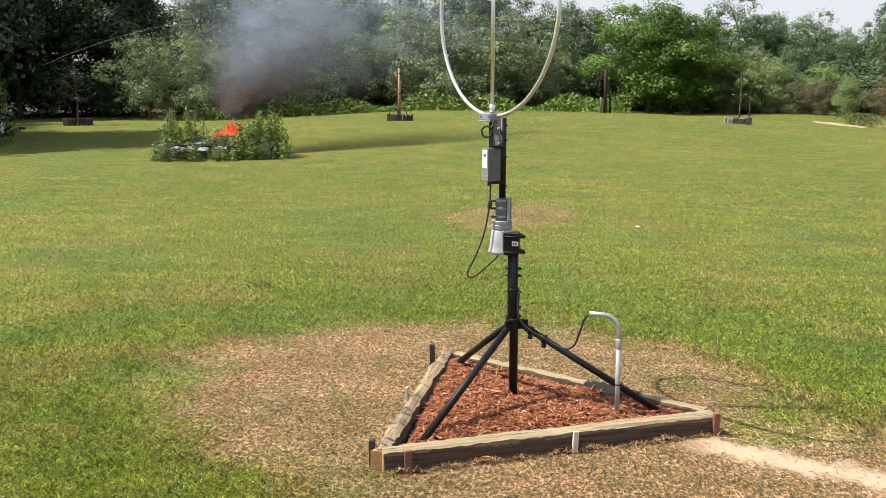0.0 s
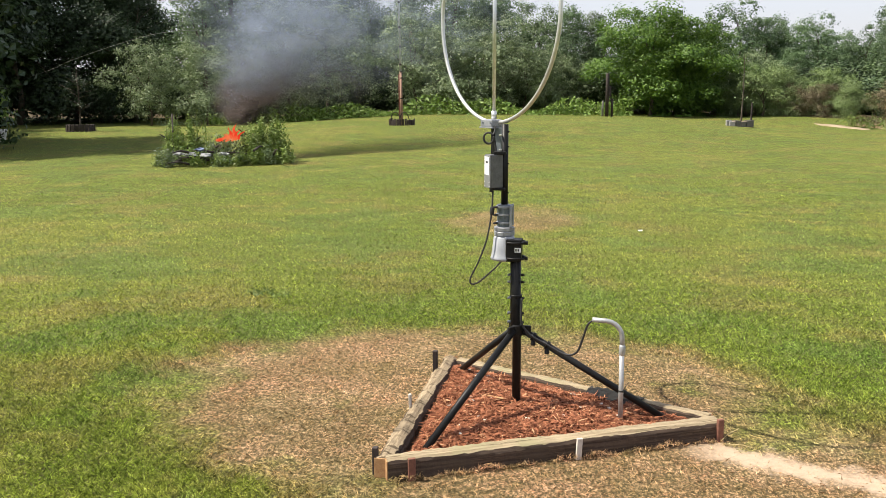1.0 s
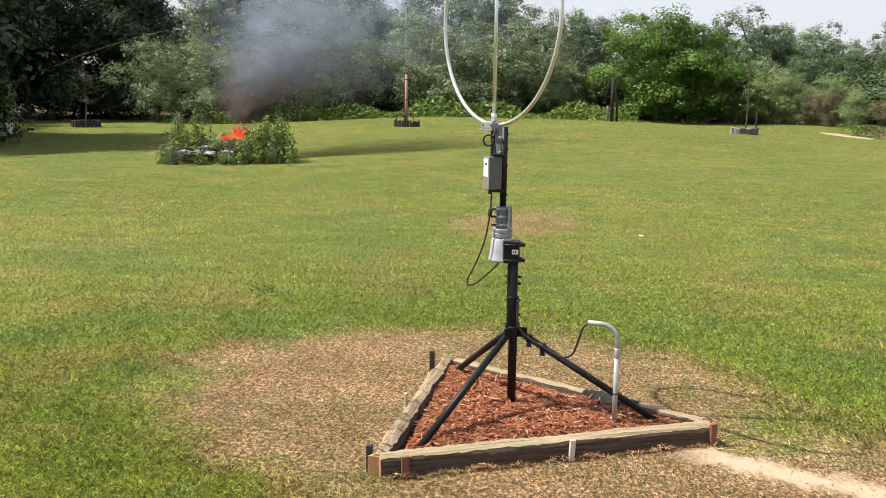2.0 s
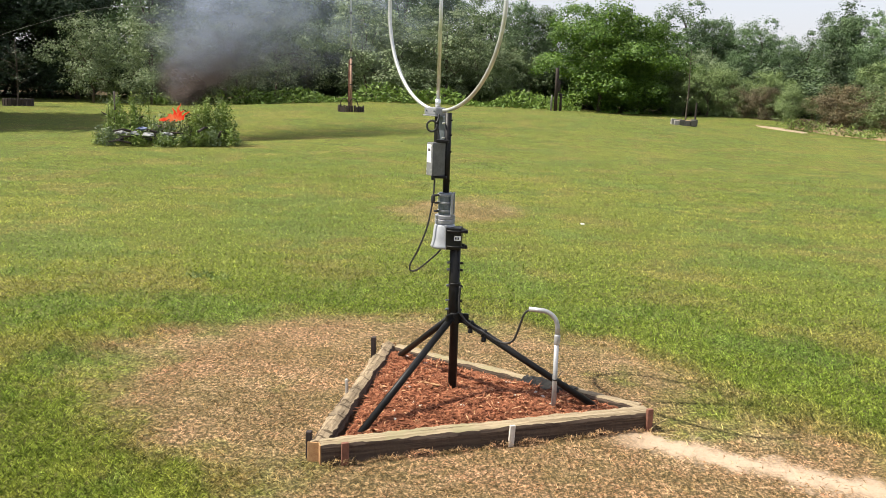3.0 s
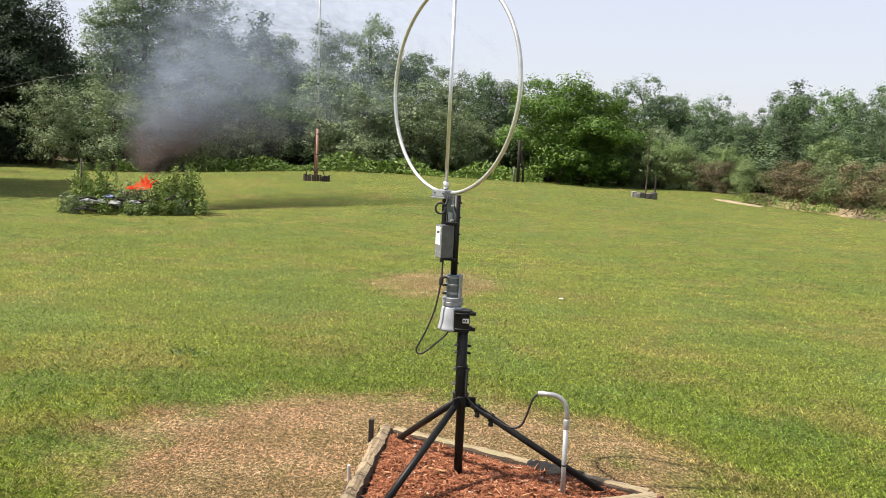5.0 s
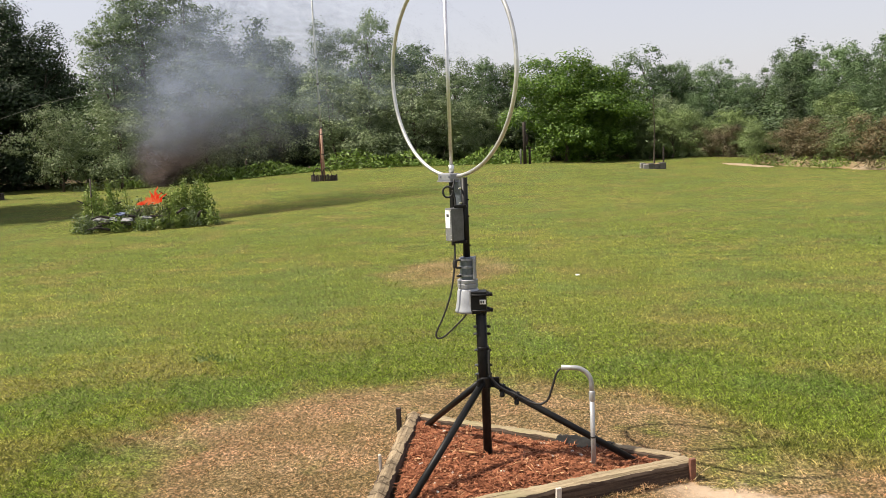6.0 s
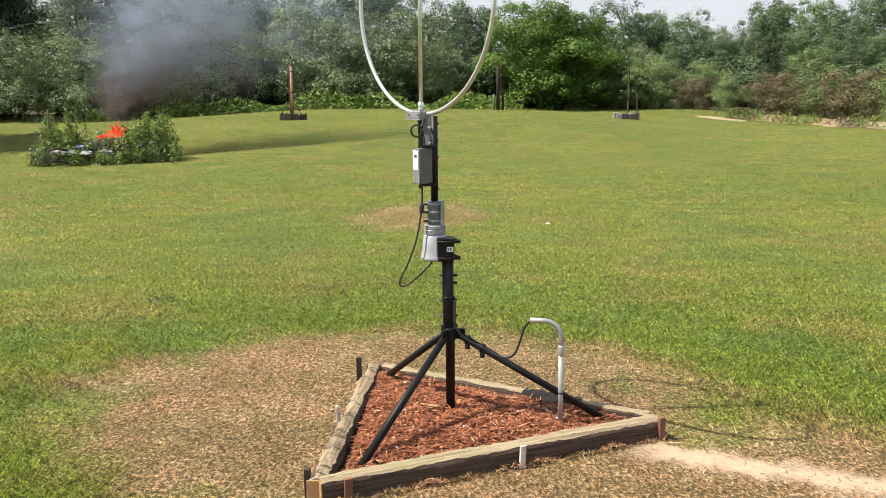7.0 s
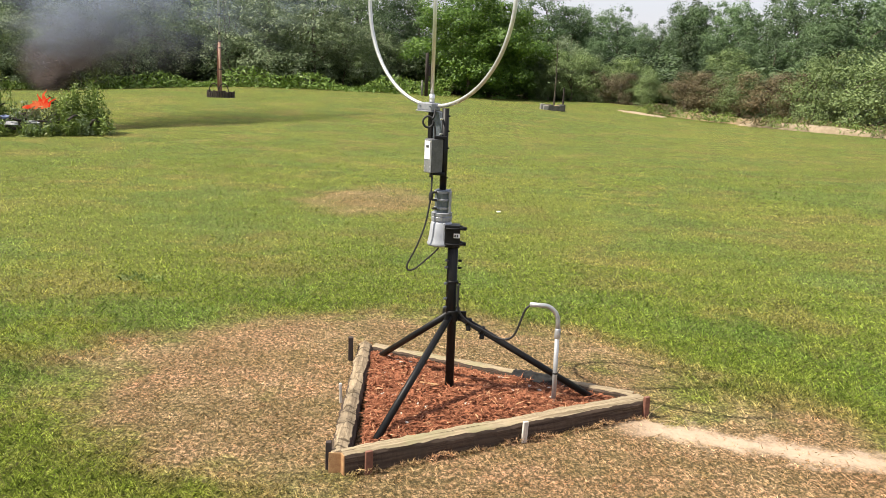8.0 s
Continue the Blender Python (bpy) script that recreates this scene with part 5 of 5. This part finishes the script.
# ---------------------------------------------------------------- things far across the lawn
def build_far():
    # tall mast in a ring of short dark pickets
    x, y = -7.35, 27.6
    gz = float(ground_z(x, y))
    t = thing("antenna_mast", "tall thin mast, brown wood below and grey tube above", "mast", (x, y, gz))
    part("lower_pole", tube([(0.0, 0, -0.05), (-0.02, 0, 2.0)], [0.055, 0.042], 12), M_FARWOOD, t, "brown wooden lower pole", True)
    part("side_board", block(0.05, 0.05, 1.9, Matrix.Translation((-0.09, 0.02, 0.0)), 0.006), M_STAKE, t)
    for z in (1.0, 1.75, 1.98):
        part("band", lathe([(0.05, z - 0.02), (0.06, z - 0.015), (0.06, z + 0.015), (0.05, z + 0.02)], 12), M_STAKE_DARK, t)
    part("upper_tube", tube([(-0.02, 0, 1.9), (-0.06, 0.02, 4.5), (-0.12, 0.03, 9.5)], [0.042, 0.036, 0.024], 10), M_GREYTUBE, t, smooth=True)
    for z in (2.25, 2.9, 3.6, 4.5):
        part("joint", lathe([(0.04, -0.04), (0.046, -0.03), (0.046, 0.03), (0.04, 0.04)], 10, Matrix.Translation((-0.02 - 0.016 * (z - 2), 0, z))), M_STAKE_DARK, t)
    ring = thing("picket_ring", "low round border of short dark pickets round the mast", "garden border", (x, y, gz))
    for k in range(30):
        a = 2 * math.pi * k / 30
        h = random.uniform(0.18, 0.28)
        part("picket", block(0.08, 0.035, h, Matrix.Translation((0.48 * math.cos(a), 0.42 * math.sin(a), -0.02)) @ Matrix.Rotation(a + math.pi / 2, 4, "Z"), 0.008), M_STAKE_DARK, ring)
    for k in (-1, 1):
        hoop = [(0.17 * k + 0.2 * math.cos(a), -0.3, 0.05 + 0.45 * math.sin(a)) for a in np.linspace(0, math.pi, 9)]
        part("hoop", tube(hoop, 0.018, 6), M_STAKE_DARK, ring)

    # pair of dark posts before the round tree
    for dx, dy, h, r, mat, lab in ((0.0, 0.0, 2.05, 0.085, M_STAKE_DARK, "tall dark wooden post on the lawn"), (0.24, 0.1, 0.85, 0.06, M_STAKE_DARK, "short dark wooden post on the lawn"), (-0.2, 0.05, 0.75, 0.05, M_BLOCK, "short pale post beside the dark one")):
        gx, gy = 0.2 + dx, 38.3 + dy
        single("post", tube([(gx, gy, float(ground_z(gx, gy)) - 0.1), (gx, gy, float(ground_z(gx, gy)) + h - 0.03), (gx, gy, float(ground_z(gx, gy)) + h)], [r, r * 0.95, r * 0.7], 10), mat, lab, "post", "posts on the lawn", smooth=True)
    single("bracket_arm", block(0.12, 0.1, 0.5, Matrix.Translation((0.33, 38.3, float(ground_z(0.3, 38.3)) + 0.95)), 0.02), M_STAKE_DARK, "dark box fixed to the tall post", "box")

    # square planter of blocks with thin poles
    px, py = 5.55, 32.6
    gz = float(ground_z(px, py))
    t = thing("block_planter", "small square planter of pale and dark concrete blocks", "planter", (px, py, gz))
    # pale blocks at the front left corner and left side, darker ones elsewhere
    for k in range(4):
        for s in (-1, 1):
            pale = k == 0 and s == -1
            part("concrete_block", block(0.2, 0.2, 0.22 + 0.03 * (k % 2), Matrix.Translation((-0.33 + 0.22 * k, 0.33 * s, -0.01)), 0.012), M_BLOCK if pale else M_BLOCK_DARK, t)
        if k in (1, 2):
            for s in (-1, 1):
                part("concrete_block", block(0.2, 0.2, 0.27, Matrix.Translation((0.42 * s, -0.33 + 0.22 * k, -0.01)), 0.012), M_BLOCK if s < 0 else M_BLOCK_DARK, t)
    part("soil", block(0.66, 0.5, 0.22, Matrix.Translation((0, 0, 0)), 0.01), M_DIRT, t)

    def sapling(x, y, h, n, mat, label, spread=0.45):
        rng = np.random.default_rng(int(x * 10) % 97 + 3)
        s = thing("sapling", label, "sapling", (x, y, float(ground_z(x, y))), "saplings in planters")
        bm = bmesh.new()
        sweep(bm, [(0, 0, 0.0), (0.03, 0, h * 0.5), (0.0, 0.02, h)], [0.035, 0.025, 0.008], 7)
        pts, twigs = [], []
        for k in range(16):
            z = h * rng.uniform(0.3, 0.98)
            d = Vector((rng.normal(), rng.normal(), 0.5)).normalized() * spread * rng.uniform(0.5, 1.1)
            twigs.append(tube([(0.02, 0, z), tuple(Vector((0.02, 0, z)) + d)], [0.01, 0.004], 5))
            for _ in range(n):
                pts.append(tuple(Vector((0.02, 0, z)) + d * rng.uniform(0.4, 1.15) + Vector(rng.normal(size=3)) * 0.1))
        stem = part("trunk", bm, M_BARK, s)
        for twig in twigs:
            part("branch", twig, M_BARK, stem)
        v, f = leaves(rng, np.array(pts), 0.12, 0.06)
        part_ob = new("crown", mesh_arrays("crown", v, f, mat))
        part_ob.parent = s
    sapling(px + 0.05, py, 3.1, 2, L_TALL, "thin young tree with sparse leaves in the block planter", 0.35)
    single("garden_stake", tube([(px + 0.42, py - 0.1, gz - 0.05), (px + 0.43, py - 0.1, gz + 0.95)], 0.035, 8), M_STAKE_DARK, "dark stake beside the block planter", "stake")

    # far planter and sapling near the shaded wood
    qx, qy = -20.6, 27.2
    gz = float(ground_z(qx, qy))
    ring = thing("garden_border", "low dark round border on the shaded lawn", "garden border", (qx, qy, gz))
    for k in range(20):
        a = 2 * math.pi * k / 20
        part("picket", block(0.13, 0.05, 0.3, Matrix.Translation((0.55 * math.cos(a), 0.5 * math.sin(a), -0.03)) @ Matrix.Rotation(a + math.pi / 2, 4, "Z"), 0.01), M_STAKE_DARK, ring)
    sapling(qx, qy, 2.5, 22, L_DARK, "small dark young tree in the round border", 0.8)

    # white pot with a leafy shrub at the lawn's edge
    wx, wy = -19.9, 21.6
    gz = float(ground_z(wx, wy))
    pot = thing("flower_pot", "white pot standing on the lawn", "pot", (wx, wy, gz))
    part("body", lathe([(0.16, -0.01), (0.18, 0.0), (0.24, 0.34), (0.26, 0.36), (0.26, 0.4), (0.22, 0.4), (0.2, 0.34)], 24), M_POT, pot, smooth=True)
    part("soil", lathe([(0.05, 0.345), (0.205, 0.345), (0.2, 0.36), (0.05, 0.37)], 16), M_DIRT, pot)
    rng = np.random.default_rng(77)
    v, f, _ = crown_arrays(rng, [((0, 0, 1.05), (0.45, 0.45, 0.65)), ((-0.5, 0.2, 0.9), (0.5, 0.5, 0.6))], 60, 26, 0.13, 0, 0.16)
    sh = thing("potted_shrub", "bright green leafy shrub growing in the white pot", "shrub", (wx, wy, gz))
    ob = new("crown", mesh_arrays("crown", v, f, L_BRIGHT))
    ob.parent = sh
    part("stem", tube([(0, 0, 0.3), (0.02, 0, 0.9)], 0.02, 6), M_BARK, sh)

    # wire slung at the wood's edge
    single("overhead_wire", tube(curve_pts([(-27.6, 33.4, 2.3), (-24.6, 31.2, 2.62), (-22.3, 30.0, 3.1), (-18.8, 30.0, 4.0), (-17.2, 32.0, 4.3), (-15.8, 36.6, 4.5)], 6), 0.006, 6), M_BLOCK, "pale wire slung before the dark trees", "wire", smooth=True)


def build_bank():
    # bare strip of sand and dirt before the bushes
    def sheet(name, outline, mat, label, lift, seed):
        bm = bmesh.new()
        c = sum((Vector((*p, 0)) for p in outline), Vector()) / len(outline)
        rim = []
        pts = [Vector((*p, 0)) for p in outline]
        for a, b in zip(pts, pts[1:] + pts[:1]):
            for k in range(8):
                p = a.lerp(b, k / 8)
                rim.append(p + (p - c) * 0.12 * noise.noise(p * 1.7 + Vector((0, 0, seed))))
        rings = []
        for s, z in ((1.0, -0.02), (0.9, lift * 0.5), (0.6, lift), (0.25, lift)):
            ring = []
            for p in rim:
                q = c + (p - c) * s
                ring.append(bm.verts.new((q.x, q.y, float(ground_z(q.x, q.y)) + z + (0.5 * lift * noise.noise(q * 1.3) if s < 0.95 else 0))))
            rings.append(ring)
        for a, b in zip(rings, rings[1:]):
            for k in range(len(rim)):
                bm.faces.new((a[k], a[(k + 1) % len(rim)], b[(k + 1) % len(rim)], b[k]))
        bm.faces.new(rings[-1])
        tagged(new(name, finish_mesh(name, bm, mat, True)), label, "bare ground", kind="structure")
    sheet("sand_patch", [(9.2, 36.6), (9.3, 35.6), (10.4, 32.8), (10.7, 33.2), (10.2, 35.0)], M_SAND, "patch of bare pale sand on the lawn", 0.05, 1)
    sheet("dirt_bank", [(10.7, 36.2), (11.4, 32.6), (13.0, 28.6), (15.2, 24.0), (17.5, 20.0), (19, 22), (16.3, 27.5), (14.2, 32.8), (12.3, 36.6)], M_DIRT, "low bank of dry brown dirt before the bushes", 0.14, 2)
    sheet("sand_bank", [(12.3, 29.4), (13.4, 26.9), (15.4, 22.8), (15.8, 23.2), (13.9, 27.3), (12.8, 29.6)], M_SAND, "strip of pale sand along the dirt bank", 0.2, 3)
    rng = np.random.default_rng(31)
    for i in range(52):
        k = rng.random()
        x, y = 10.3 + 5.4 * k + rng.normal() * 0.25, 34.2 - 11.2 * k + rng.normal() * 0.5
        h = rng.uniform(0.2, 0.42)
        if 33 < i < 40:       # a close stand at the sand's end
            x, y, h = 10.3 + 0.17 * (i - 34), 34.4 + 0.2 * rng.normal(), rng.uniform(0.36, 0.5)
        pts = rng.normal(size=(70, 3)) * np.array([0.25, 0.25, 0.1]) + np.array([x, y, float(ground_z(x, y)) + h * 0.6])
        pts[:, 2] = np.maximum(pts[:, 2], 0.06)
        v, f = leaves(rng, pts, h * 0.7, 0.035, np.array([0, 0, 0.9]))
        e = thing("weed_tuft", "tuft of weeds growing on the dirt bank", "weed tuft", (x, y, float(ground_z(x, y))), "tufts on the bank")
        ob = new("leaves", mesh_arrays("leaves", v - np.array([x, y, float(ground_z(x, y))]), f, L_WEED if i % 3 else L_RED))
        ob.parent = e


build_ground()
build_bed()
build_tripod()
build_rotator()
build_loop()
build_tuner_box()
build_cables()
build_conduit()
build_pile()
build_smoke()
build_far()
build_bank()
build_woods()
build_grass()
